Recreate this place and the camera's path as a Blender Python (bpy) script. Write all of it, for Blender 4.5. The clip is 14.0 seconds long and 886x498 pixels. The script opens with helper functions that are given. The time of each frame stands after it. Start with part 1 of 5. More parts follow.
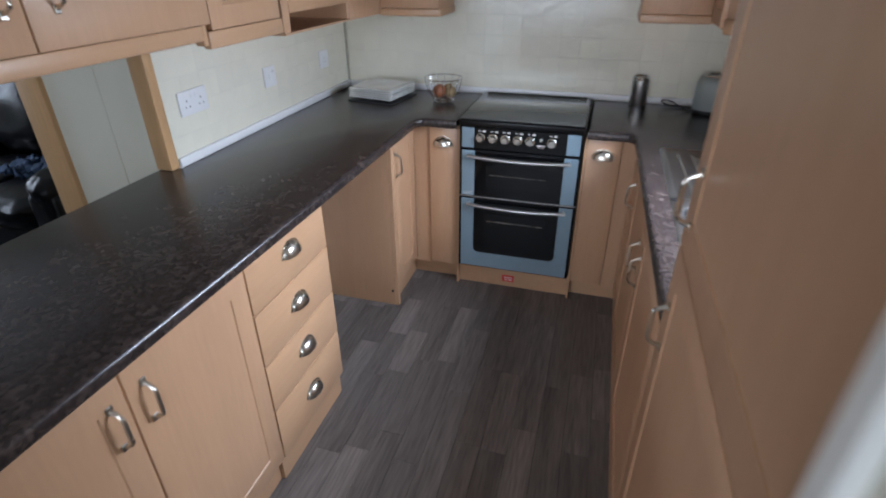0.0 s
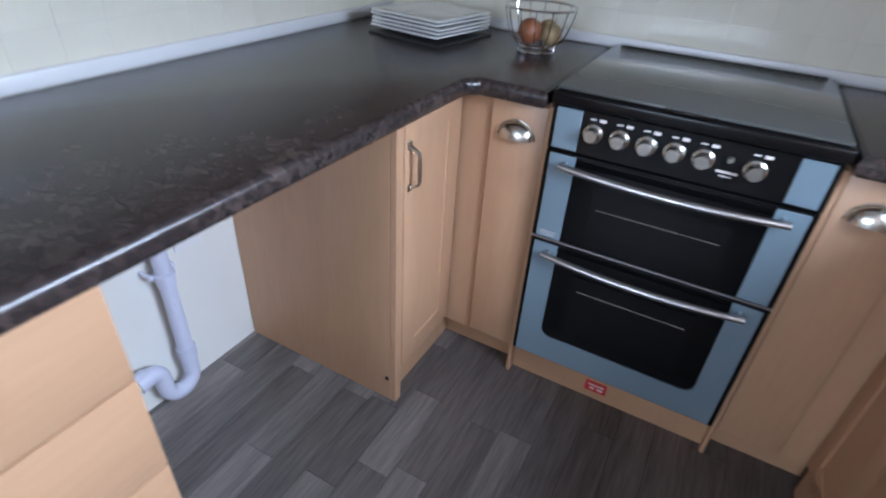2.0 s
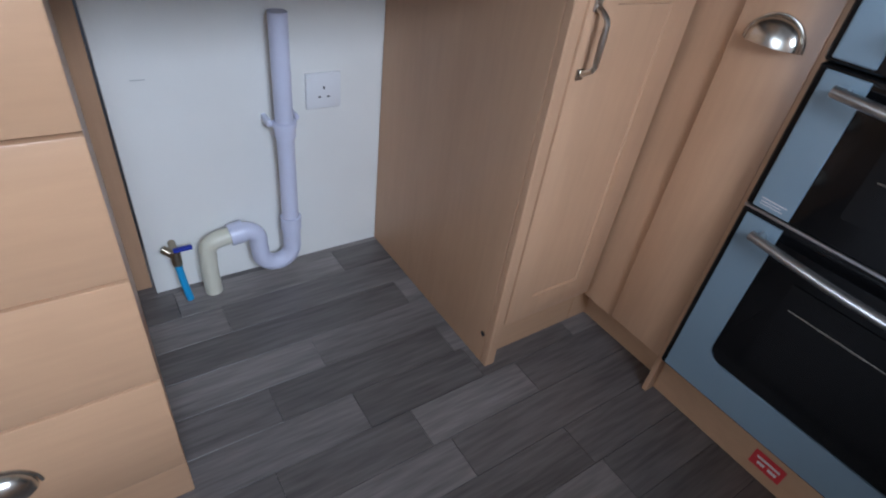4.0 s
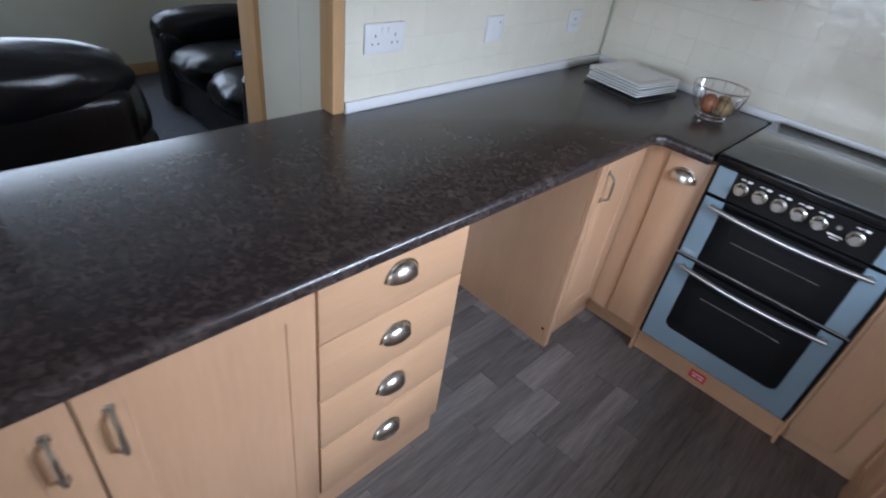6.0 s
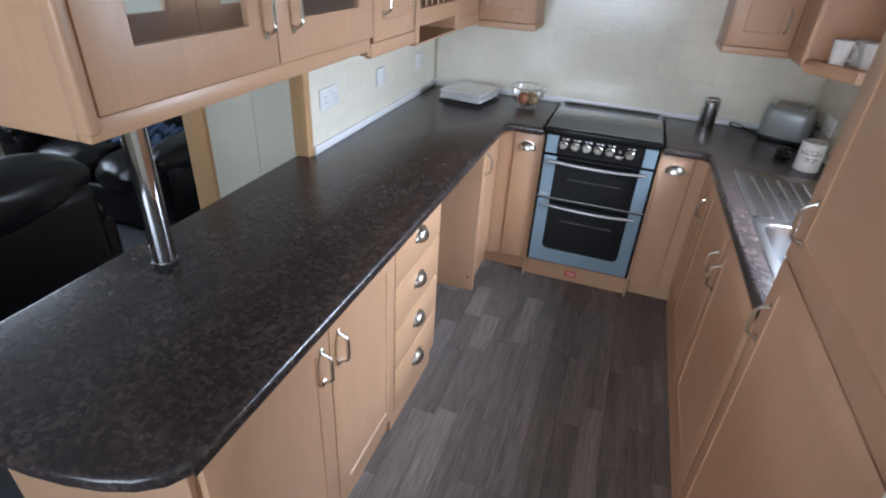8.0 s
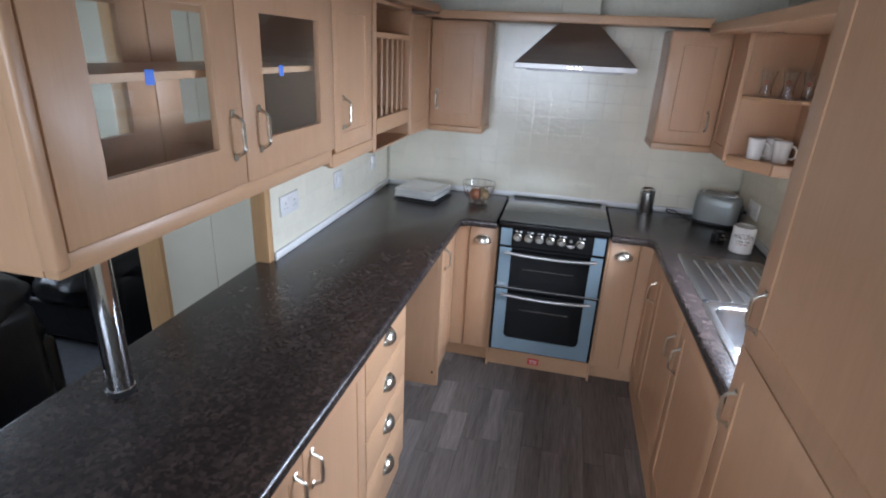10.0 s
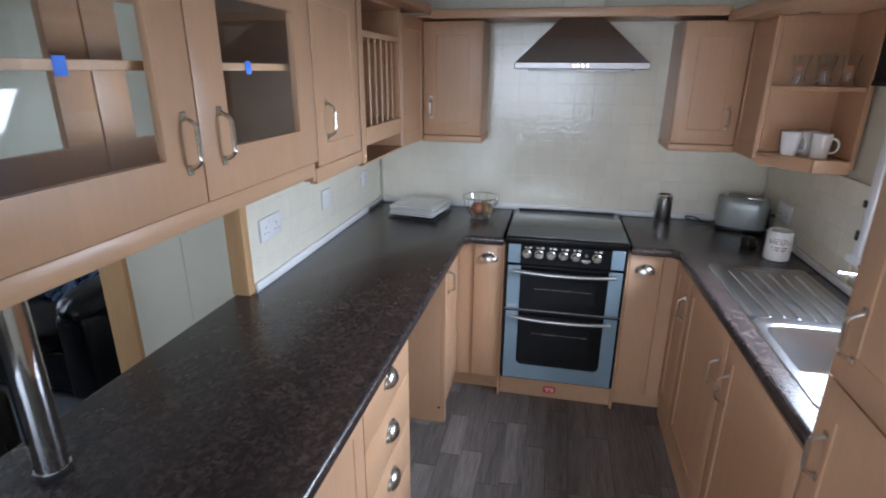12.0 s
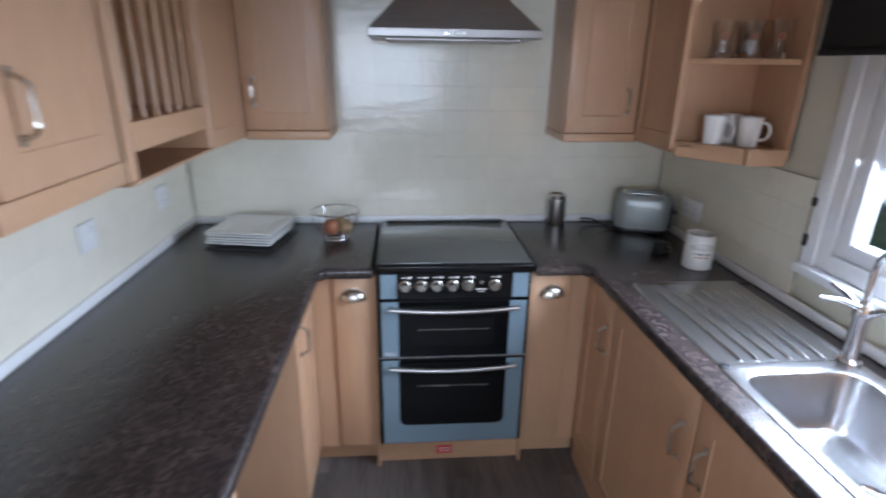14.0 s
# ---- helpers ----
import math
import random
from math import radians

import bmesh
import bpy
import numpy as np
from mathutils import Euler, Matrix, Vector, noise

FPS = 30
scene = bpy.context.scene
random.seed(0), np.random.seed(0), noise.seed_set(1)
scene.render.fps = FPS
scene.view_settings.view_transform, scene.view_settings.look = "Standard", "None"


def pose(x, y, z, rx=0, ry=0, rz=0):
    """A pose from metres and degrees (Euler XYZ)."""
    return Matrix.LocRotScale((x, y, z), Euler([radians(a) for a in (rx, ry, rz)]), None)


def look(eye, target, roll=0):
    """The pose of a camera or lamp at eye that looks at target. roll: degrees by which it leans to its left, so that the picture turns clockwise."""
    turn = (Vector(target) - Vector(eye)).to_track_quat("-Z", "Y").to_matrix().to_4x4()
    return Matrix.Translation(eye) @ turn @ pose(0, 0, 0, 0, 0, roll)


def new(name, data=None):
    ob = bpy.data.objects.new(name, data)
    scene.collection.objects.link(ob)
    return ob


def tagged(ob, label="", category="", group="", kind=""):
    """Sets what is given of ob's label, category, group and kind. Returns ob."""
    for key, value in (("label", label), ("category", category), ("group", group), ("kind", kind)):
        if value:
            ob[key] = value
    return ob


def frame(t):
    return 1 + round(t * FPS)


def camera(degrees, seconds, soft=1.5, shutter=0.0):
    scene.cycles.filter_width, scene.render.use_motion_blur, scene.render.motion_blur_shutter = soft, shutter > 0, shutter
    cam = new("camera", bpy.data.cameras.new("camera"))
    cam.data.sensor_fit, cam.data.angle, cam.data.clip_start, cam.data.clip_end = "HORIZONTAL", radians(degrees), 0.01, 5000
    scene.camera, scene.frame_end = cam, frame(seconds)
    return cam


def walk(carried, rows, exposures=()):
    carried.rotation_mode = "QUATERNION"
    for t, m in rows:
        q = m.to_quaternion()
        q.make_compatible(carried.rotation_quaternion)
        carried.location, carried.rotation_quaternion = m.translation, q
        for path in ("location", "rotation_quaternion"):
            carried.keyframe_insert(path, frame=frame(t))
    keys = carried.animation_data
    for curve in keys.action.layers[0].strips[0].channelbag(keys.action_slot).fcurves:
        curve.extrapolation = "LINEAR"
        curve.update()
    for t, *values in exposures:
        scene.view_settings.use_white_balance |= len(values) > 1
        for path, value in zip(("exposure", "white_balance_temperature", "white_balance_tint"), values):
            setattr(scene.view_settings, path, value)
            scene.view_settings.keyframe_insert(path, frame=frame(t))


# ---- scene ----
cam = camera(80.4, 14.0, soft=2.0, shutter=0.5)
PATH = [
    (0, (2.609, 2.74, 1.58), (2.113, 4.412, 0.601), -0.4),
    (0.5, (2.524, 2.999, 1.539), (1.985, 4.618, 0.496), -0.3),
    (1, (2.466, 3.292, 1.504), (1.847, 4.856, 0.422), 0.0),
    (1.5, (2.357, 3.64, 1.406), (1.703, 5.18, 0.31), 1.1),
    (2, (2.335, 3.925, 1.249), (1.574, 5.41, 0.146), 3.7),
    (2.5, (2.339, 4.109, 1.097), (1.362, 5.446, -0.025), 4.1),
    (3, (2.329, 4.177, 0.949), (1.2, 5.368, -0.195), 6.2),
    (3.5, (2.333, 4.181, 0.936), (1.117, 5.252, -0.237), 8.1),
    (4, (2.336, 4.178, 0.947), (1.069, 5.17, -0.241), 8.4),
    (4.2, (2.339, 4.161, 0.963), (1.066, 5.148, -0.223), 8.8),
    (6.3, (2.435, 3.139, 1.584), (1.458, 4.47, 0.455), 8.6),
    (6.5, (2.412, 3.037, 1.599), (1.508, 4.434, 0.491), 8.5),
    (7, (2.31, 2.767, 1.624), (1.564, 4.273, 0.541), 7.4),
    (7.5, (2.305, 2.526, 1.695), (1.685, 4.104, 0.636), 4.5),
    (8, (2.342, 2.408, 1.703), (1.815, 4.052, 0.693), 3.5),
    (8.5, (2.336, 2.386, 1.729), (1.878, 4.08, 0.769), 3.2),
    (9, (2.334, 2.387, 1.757), (1.913, 4.131, 0.872), 2.7),
    (9.2, (2.326, 2.384, 1.772), (1.924, 4.153, 0.93), 3.3),
    (11.5, (2.218, 2.541, 1.699), (1.829, 4.392, 1.05), 0.8),
    (12, (2.202, 2.64, 1.677), (1.81, 4.492, 1.03), 0.4),
    (12.5, (2.161, 2.806, 1.653), (1.77, 4.657, 1.007), -0.2),
    (13, (2.114, 2.947, 1.636), (1.745, 4.805, 0.994), -0.6),
    (13.5, (2.078, 3.111, 1.631), (1.854, 4.988, 0.979), -0.7),
    (14, (2.097, 3.319, 1.601), (2.25, 5.198, 0.933), 0.9),
]
EXPOSURES = [(0.0, -0.22, 6350, 10), (0.5, -0.17, 5950, 10), (1.5, -0.05, 5850, 10), (3.0, -0.2, 6000, 10), (4.0, -0.52, 6050, 10), (6.5, 0.05, 6150, 10), (7.5, 0.2, 6250, 10), (9.0, 0.15, 6250, 10), (12.5, -0.05, 6250, 10), (14.0, 0.0, 6000, 10)]
walk(cam, [(t, look(eye, target, roll)) for t, eye, target, roll in PATH], EXPOSURES)

# ---- light ----
world = bpy.data.worlds.new("sky")
scene.world = world
world.use_nodes = True
wn = world.node_tree.nodes
sky = wn.new("ShaderNodeTexSky")
sky.sky_type, sky.sun_disc = "NISHITA", False
sky.sun_elevation, sky.sun_rotation = radians(38), radians(200)
world.node_tree.links.new(sky.outputs[0], wn["Background"].inputs[0])
wn["Background"].inputs[1].default_value = 0.12


def lamp(name, kind, m, energy, color=(1, 1, 1), size=(1, 1), angle=0.0, spread=180):
    d = bpy.data.lights.new(name, kind)
    d.energy, d.color = energy, color
    if kind == "AREA":
        d.shape, d.size, d.size_y = "RECTANGLE", size[0], size[1]
        d.spread = radians(spread)
    if kind == "SUN":
        d.angle = radians(angle)
    ob = new(name, d)
    ob.matrix_world = m
    return ob


COOL = (0.79, 0.90, 1.08)
lamp("sun", "SUN", look((0, 0, 5), (0.35, 1.0, 3.9)), 1.0, (1.0, 0.97, 0.92), angle=12)
lamp("daylight_sink_window", "AREA", look((3.30, 4.27, 1.42), (1.8, 4.1, 0.2)), 26, COOL, (0.75, 0.42), spread=122)
lamp("daylight_lounge_window", "AREA", look((-1.95, 4.0, 1.45), (0.6, 4.1, 0.5)), 20, COOL, (1.7, 0.9), spread=140)
# Unseen window opening assumed behind the camera; lamp added to light the back wall.
lamp("daylight_unseen_window", "AREA", look((1.7, 0.03, 1.5), (2.1, 5.6, 1.2)), 25, COOL, (2.0, 1.2), spread=105)

# ---- materials ----


def mat(name, color, rough=0.5, metal=0.0, vary=0.08, scale=20.0, stretch=(1, 1, 1), color2=None, bump=0.0, bump_scale=None, per_piece=0.0,
        coat=0.0, fine=0.0, spec=0.5):
    m = bpy.data.materials.new(name)
    m.use_nodes = True
    nt = m.node_tree
    n, l = nt.nodes, nt.links
    b = n["Principled BSDF"]
    b.inputs["Roughness"].default_value, b.inputs["Metallic"].default_value = rough, metal
    b.inputs["Specular IOR Level"].default_value = spec
    b.inputs["Coat Weight"].default_value = coat
    b.inputs["Coat Roughness"].default_value = 0.08
    co, mp, info = n.new("ShaderNodeTexCoord"), n.new("ShaderNodeMapping"), n.new("ShaderNodeObjectInfo")
    off = n.new("ShaderNodeVectorMath")
    off.operation = "SCALE"
    off.inputs[0].default_value = (7.3, 3.1, 5.7)
    l.new(info.outputs["Random"], off.inputs["Scale"])
    l.new(off.outputs[0], mp.inputs["Location"])
    mp.inputs["Scale"].default_value = stretch
    l.new(co.outputs["Object"], mp.inputs["Vector"])
    t1, t2 = n.new("ShaderNodeTexNoise"), n.new("ShaderNodeTexNoise")
    t1.inputs["Scale"].default_value, t1.inputs["Detail"].default_value = scale, 6
    t2.inputs["Scale"].default_value, t2.inputs["Detail"].default_value = scale * 0.13, 3
    for t in (t1, t2):
        l.new(mp.outputs[0], t.inputs["Vector"])
    mix = n.new("ShaderNodeMix")
    mix.data_type = "RGBA"
    c2 = color2 or tuple(c * (1 - 2.2 * vary) for c in color)
    mix.inputs["A"].default_value, mix.inputs["B"].default_value = (*color, 1), (*c2, 1)
    add = n.new("ShaderNodeMath")
    add.operation = "MULTIPLY_ADD"
    add.inputs[1].default_value = 0.55
    l.new(t1.outputs[0], add.inputs[0])
    half = n.new("ShaderNodeMath")
    half.operation = "MULTIPLY"
    half.inputs[1].default_value = 0.45
    l.new(t2.outputs[0], half.inputs[0])
    l.new(half.outputs[0], add.inputs[2])
    ramp = n.new("ShaderNodeMapRange")
    ramp.inputs["From Min"].default_value, ramp.inputs["From Max"].default_value = 0.33, 0.67
    l.new(add.outputs[0], ramp.inputs["Value"])
    l.new(ramp.outputs[0], mix.inputs["Factor"])
    hue = n.new("ShaderNodeHueSaturation")
    l.new(mix.outputs["Result"], hue.inputs["Color"])
    if per_piece:
        pr = n.new("ShaderNodeMapRange")
        pr.inputs["To Min"].default_value, pr.inputs["To Max"].default_value = 1 - per_piece, 1 + per_piece
        l.new(info.outputs["Random"], pr.inputs["Value"])
        l.new(pr.outputs[0], hue.inputs["Value"])
    l.new(hue.outputs[0], b.inputs["Base Color"])
    rr = n.new("ShaderNodeMapRange")
    rr.inputs["To Min"].default_value, rr.inputs["To Max"].default_value = max(0.02, rough * 0.85), min(1, rough * 1.15)
    l.new(t2.outputs[0], rr.inputs["Value"])
    l.new(rr.outputs[0], b.inputs["Roughness"])
    if bump:
        bp, tb = n.new("ShaderNodeBump"), n.new("ShaderNodeTexNoise")
        tb.inputs["Scale"].default_value, tb.inputs["Detail"].default_value = bump_scale or scale * 2, 3
        l.new(mp.outputs[0], tb.inputs["Vector"])
        bp.inputs["Strength"].default_value, bp.inputs["Distance"].default_value = 1.0, bump
        l.new(tb.outputs[0], bp.inputs["Height"])
        l.new(bp.outputs[0], b.inputs["Normal"])
    return m


def glass_mat(name, tint=(1, 1, 1), rough=0.02):
    m = bpy.data.materials.new(name)
    m.use_nodes = True
    b = m.node_tree.nodes["Principled BSDF"]
    b.inputs["Base Color"].default_value = (*tint, 1)
    b.inputs["Roughness"].default_value, b.inputs["Transmission Weight"].default_value, b.inputs["IOR"].default_value = rough, 1.0, 1.45
    return m


def speckled(name):
    """Dark brown mottled laminate with chips of lighter brown."""
    m = bpy.data.materials.new(name)
    m.use_nodes = True
    n, l = m.node_tree.nodes, m.node_tree.links
    b = n["Principled BSDF"]
    co, noise1, vor, big = n.new("ShaderNodeTexCoord"), n.new("ShaderNodeTexNoise"), n.new("ShaderNodeTexVoronoi"), n.new("ShaderNodeTexNoise")
    warp = n.new("ShaderNodeVectorMath")
    warp.operation = "MULTIPLY_ADD"
    noise1.inputs["Scale"].default_value, noise1.inputs["Detail"].default_value = 45, 4
    warp.inputs[1].default_value = (0.025, 0.025, 0.025)
    l.new(co.outputs["Object"], noise1.inputs["Vector"])
    l.new(noise1.outputs["Color"], warp.inputs[0])
    l.new(co.outputs["Object"], warp.inputs[2])
    vor.inputs["Scale"].default_value = 95
    l.new(warp.outputs[0], vor.inputs["Vector"])
    big.inputs["Scale"].default_value, big.inputs["Detail"].default_value = 16, 6
    l.new(co.outputs["Object"], big.inputs["Vector"])
    sep = n.new("ShaderNodeSeparateColor")
    l.new(vor.outputs["Color"], sep.inputs[0])
    mul = n.new("ShaderNodeMath")
    mul.operation = "MULTIPLY"
    l.new(sep.outputs[0], mul.inputs[0])
    l.new(big.outputs[0], mul.inputs[1])
    ramp = n.new("ShaderNodeValToRGB")
    e = ramp.color_ramp.elements
    e[0].position, e[0].color = 0.12, (0.027, 0.0205, 0.0205, 1)
    e[1].position, e[1].color = 0.62, (0.080, 0.060, 0.053, 1)
    mid = e.new(0.33)
    mid.color = (0.044, 0.033, 0.031, 1)
    l.new(mul.outputs[0], ramp.inputs[0])
    l.new(ramp.outputs[0], b.inputs["Base Color"])
    b.inputs["Roughness"].default_value = 0.26
    b.inputs["Specular IOR Level"].default_value = 0.55
    bp = n.new("ShaderNodeBump")
    bp.inputs["Distance"].default_value, bp.inputs["Strength"].default_value = 0.0004, 0.5
    l.new(noise1.outputs[0], bp.inputs["Height"])
    l.new(bp.outputs[0], b.inputs["Normal"])
    return m


BEECH = mat("beech_laminate", (0.56, 0.336, 0.199), 0.36, vary=0.045, scale=14, stretch=(6, 6, 0.6), bump=0.0002, bump_scale=60)
BEECH_H = mat("beech_laminate_lengthwise", (0.56, 0.337, 0.195), 0.36, vary=0.045, scale=14, stretch=(3, 0.6, 6), bump=0.0002, bump_scale=60)
TRIM = mat("oak_trim", (0.57, 0.345, 0.17), 0.4, vary=0.08, scale=14, stretch=(6, 6, 0.6))
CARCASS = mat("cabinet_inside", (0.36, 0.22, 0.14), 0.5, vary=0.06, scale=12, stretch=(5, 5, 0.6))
DOWEL = mat("rack_dowel_wood", (0.50, 0.29, 0.15), 0.4, vary=0.08, scale=20, stretch=(5, 5, 0.5))
WORKTOP = speckled("mottled_brown_laminate")
TILE = mat("cream_glazed_tile", (0.80, 0.765, 0.64), 0.11, vary=0.04, scale=9, bump=0.0018, bump_scale=30, per_piece=0.008)
GROUT = mat("cream_grout", (0.79, 0.755, 0.63), 0.5, vary=0.06, scale=60)
WALLP = mat("cream_wallboard", (0.66, 0.635, 0.52), 0.55, vary=0.03, scale=8, bump=0.0004, bump_scale=120)
WALLW = mat("white_wallboard", (0.80, 0.79, 0.74), 0.6, vary=0.03, scale=5, bump=0.0003, bump_scale=90)
CEIL = mat("white_ceiling_board", (0.82, 0.82, 0.80), 0.7, vary=0.02, scale=4, bump=0.0004, bump_scale=150)
PLANK = mat("grey_brown_plank", (0.22, 0.196, 0.184), 0.4, vary=0.2, scale=16, stretch=(7, 0.55, 1), color2=(0.092, 0.081, 0.076), bump=0.0005, bump_scale=30,
            per_piece=0.3)
JOINT = mat("dark_floor_joint", (0.02, 0.018, 0.017), 0.9, scale=20)
CARPET = mat("grey_carpet", (0.10, 0.105, 0.12), 0.95, vary=0.15, scale=260, bump=0.004, bump_scale=400)
STEEL = mat("brushed_steel", (0.62, 0.61, 0.60), 0.3, 1.0, vary=0.05, scale=30, stretch=(30, 1, 1), bump=0.00006, bump_scale=60)
HOODS = mat("dull_hood_steel", (0.40, 0.38, 0.37), 0.4, 1.0, vary=0.06, scale=30, stretch=(1, 1, 20), bump=0.00006, bump_scale=60)
SINK = mat("stainless_sink_steel", (0.50, 0.50, 0.51), 0.27, 1.0, vary=0.02, scale=12)
CHROME = mat("chrome", (0.78, 0.78, 0.80), 0.09, 1.0, vary=0.02, scale=8)
NICKEL = mat("satin_nickel", (0.66, 0.63, 0.57), 0.27, 1.0, vary=0.05, scale=40)
BLACKG = mat("black_glass", (0.004, 0.004, 0.0045), 0.06, vary=0.1, scale=6, spec=0.3)
LID = mat("smoked_glass_lid", (0.10, 0.105, 0.10), 0.09, vary=0.1, scale=4)
ENAMEL = mat("black_enamel", (0.006, 0.006, 0.0065), 0.22, vary=0.1, scale=12, spec=0.32)
BLUEGREY = mat("blue_grey_silver_paint", (0.27, 0.37, 0.44), 0.3, 0.35, vary=0.04, scale=6)
WHITEP = mat("white_plastic", (0.80, 0.80, 0.80), 0.32, vary=0.03, scale=10)
UPVC = mat("white_window_plastic", (0.82, 0.83, 0.84), 0.3, vary=0.03, scale=6)
PIPE = mat("bluish_white_pipe_plastic", (0.66, 0.68, 0.82), 0.3, vary=0.05, scale=9)
PIPE2 = mat("yellowed_pipe_plastic", (0.70, 0.68, 0.55), 0.35, vary=0.06, scale=14)
BLUEP = mat("blue_plastic", (0.02, 0.32, 0.62), 0.35, vary=0.06, scale=20)
TAG = mat("blue_sticker_paper", (0.02, 0.17, 0.75), 0.5, vary=0.04, scale=30)
BRASS = mat("dull_brass", (0.42, 0.36, 0.27), 0.35, 1.0, vary=0.1, scale=60)
CHINA = mat("white_china", (0.82, 0.82, 0.80), 0.12, vary=0.02, scale=8, coat=0.4)
SLATE = mat("dark_slate_board", (0.03, 0.031, 0.034), 0.45, vary=0.15, scale=50, bump=0.0005)
RED = mat("red_sticker_paper", (0.68, 0.045, 0.05), 0.4, vary=0.05, scale=40)
PRINTW = mat("white_print", (0.8, 0.75, 0.72), 0.5, vary=0.02)
PRINTK = mat("brown_black_print", (0.05, 0.03, 0.025), 0.5, vary=0.02)
PRINTR = mat("red_brown_print", (0.35, 0.10, 0.05), 0.5, vary=0.02)
TOASTER = mat("grey_green_toaster_paint", (0.34, 0.37, 0.36), 0.33, 0.25, vary=0.03, scale=10)
RUBBER = mat("black_plastic", (0.012, 0.012, 0.013), 0.4, vary=0.1, scale=30)
NUT1 = mat("red_brown_onion_skin", (0.36, 0.13, 0.06), 0.45, vary=0.2, scale=30, stretch=(1, 1, 0.3), bump=0.001)
NUT2 = mat("tan_woven_ball", (0.42, 0.29, 0.15), 0.6, vary=0.3, scale=45, bump=0.003)
ORANGE = mat("orange_print", (0.34, 0.12, 0.05), 0.5, vary=0.1, scale=50)
PENCIL = mat("faint_pencil_grey", (0.42, 0.42, 0.40), 0.7, vary=0.05)
GLASS = glass_mat("clear_glass", (0.97, 0.99, 0.98))
PANE = glass_mat("window_pane_glass", (0.98, 1, 1))
LEATHER = mat("black_leather", (0.006, 0.006, 0.008), 0.3, vary=0.2, scale=9, bump=0.0022, bump_scale=26, spec=0.4)
THROW = mat("dark_blue_denim_throw", (0.035, 0.075, 0.16), 0.85, vary=0.35, scale=22, bump=0.006, bump_scale=18)
BLIND = mat("black_blind_fabric", (0.012, 0.011, 0.011), 0.8, vary=0.2, scale=80)
STUCCO = mat("pale_backdrop", (0.5, 0.52, 0.5), 0.9, vary=0.2, scale=0.6)
GRASS = mat("grass", (0.07, 0.11, 0.035), 0.95, vary=0.3, scale=3, bump=0.02)

# ---- building helpers ----
ORIGIN = {}


def thing(name, at, label="", category="", group="", kind=""):
    """An Empty at the thing's base; its parts are given in world metres."""
    e = new(name)
    e.empty_display_size = 0.05
    e.location = at
    ORIGIN[e.name] = Vector(at)
    return tagged(e, label, category, group, kind)


def part(name, bm, material, parent=None, label="", kind="", category=""):
    """One mesh object; bm in world metres, hung under parent."""
    base = ORIGIN.get(parent.name, Vector()) if parent else Vector()
    bm.transform(Matrix.Translation(-base))
    me = bpy.data.meshes.new(name)
    bmesh.ops.recalc_face_normals(bm, faces=bm.faces)
    bm.to_mesh(me)
    bm.free()
    me.materials.append(material)
    for p in me.polygons:
        p.use_smooth = True
    me.set_sharp_from_angle(angle=radians(35))
    ob = new(name, me)
    if parent:
        ob.parent = parent
        ORIGIN[ob.name] = base
    return tagged(ob, label, category, "", kind)


def solid(name, bm, material, label, category, group="", kind=""):
    """A top-level thing of one mesh, with its origin at its base."""
    lo = [min(v.co[i] for v in bm.verts) for i in range(3)]
    hi = [max(v.co[i] for v in bm.verts) for i in range(3)]
    base = Vector(((lo[0] + hi[0]) / 2, (lo[1] + hi[1]) / 2, lo[2]))
    bm.transform(Matrix.Translation(-base))
    ob = part(name, bm, material)
    ob.location = base
    ORIGIN[ob.name] = base
    return tagged(ob, label, category, group, kind)


def boxes(*specs, bevel=0.0015, seg=1):
    """Boxes (x0, x1, y0, y1, z0, z1) in one bmesh, edges rounded."""
    out = bmesh.new()
    for x0, x1, y0, y1, z0, z1 in specs:
        r = bmesh.ops.create_cube(out, size=1.0, matrix=Matrix.Translation(((x0 + x1) / 2, (y0 + y1) / 2, (z0 + z1) / 2))
                                  @ Matrix.Diagonal((abs(x1 - x0), abs(y1 - y0), abs(z1 - z0), 1)))
        if bevel:
            edges = list({e for v in r["verts"] for e in v.link_edges})
            bmesh.ops.bevel(out, geom=edges, offset=bevel, segments=seg, profile=0.5, affect="EDGES")
    return out


def slab(points, z0, z1, bevel=0.0, seg=3):
    """An upright prism over a polygon in plan."""
    bm = bmesh.new()
    f = bm.faces.new([bm.verts.new((x, y, z0)) for x, y in points])
    r = bmesh.ops.extrude_face_region(bm, geom=[f])
    bmesh.ops.translate(bm, vec=(0, 0, z1 - z0), verts=[v for v in r["geom"] if isinstance(v, bmesh.types.BMVert)])
    if bevel:
        edges = [e for e in bm.edges if abs(e.verts[0].co.z - e.verts[1].co.z) < 1e-6]
        bmesh.ops.bevel(bm, geom=edges, offset=bevel, segments=seg, profile=0.5, affect="EDGES")
    return bm


def tube(points, r, sides=10, caps=True):
    """A round bar along points; r a number or one per point."""
    bm = bmesh.new()
    pts = [Vector(p) for p in points]
    rs = r if isinstance(r, (list, tuple)) else [r] * len(pts)
    rings = []
    up = Vector((0.31, 0.17, 0.93)).normalized()
    for i, p in enumerate(pts):
        d = (pts[min(i + 1, len(pts) - 1)] - pts[max(i - 1, 0)]).normalized()
        u = d.cross(up)
        if u.length < 0.05:
            u = d.cross(Vector((1, 0, 0)))
        u.normalize()
        v = d.cross(u)
        rings.append([bm.verts.new(p + rs[i] * (math.cos(a) * u + math.sin(a) * v)) for a in (2 * math.pi * k / sides for k in range(sides))])
    for a, b in zip(rings, rings[1:]):
        for k in range(sides):
            bm.faces.new((a[k], a[(k + 1) % sides], b[(k + 1) % sides], b[k]))
    if caps:
        bm.faces.new(rings[0][::-1])
        bm.faces.new(rings[-1])
    return bm


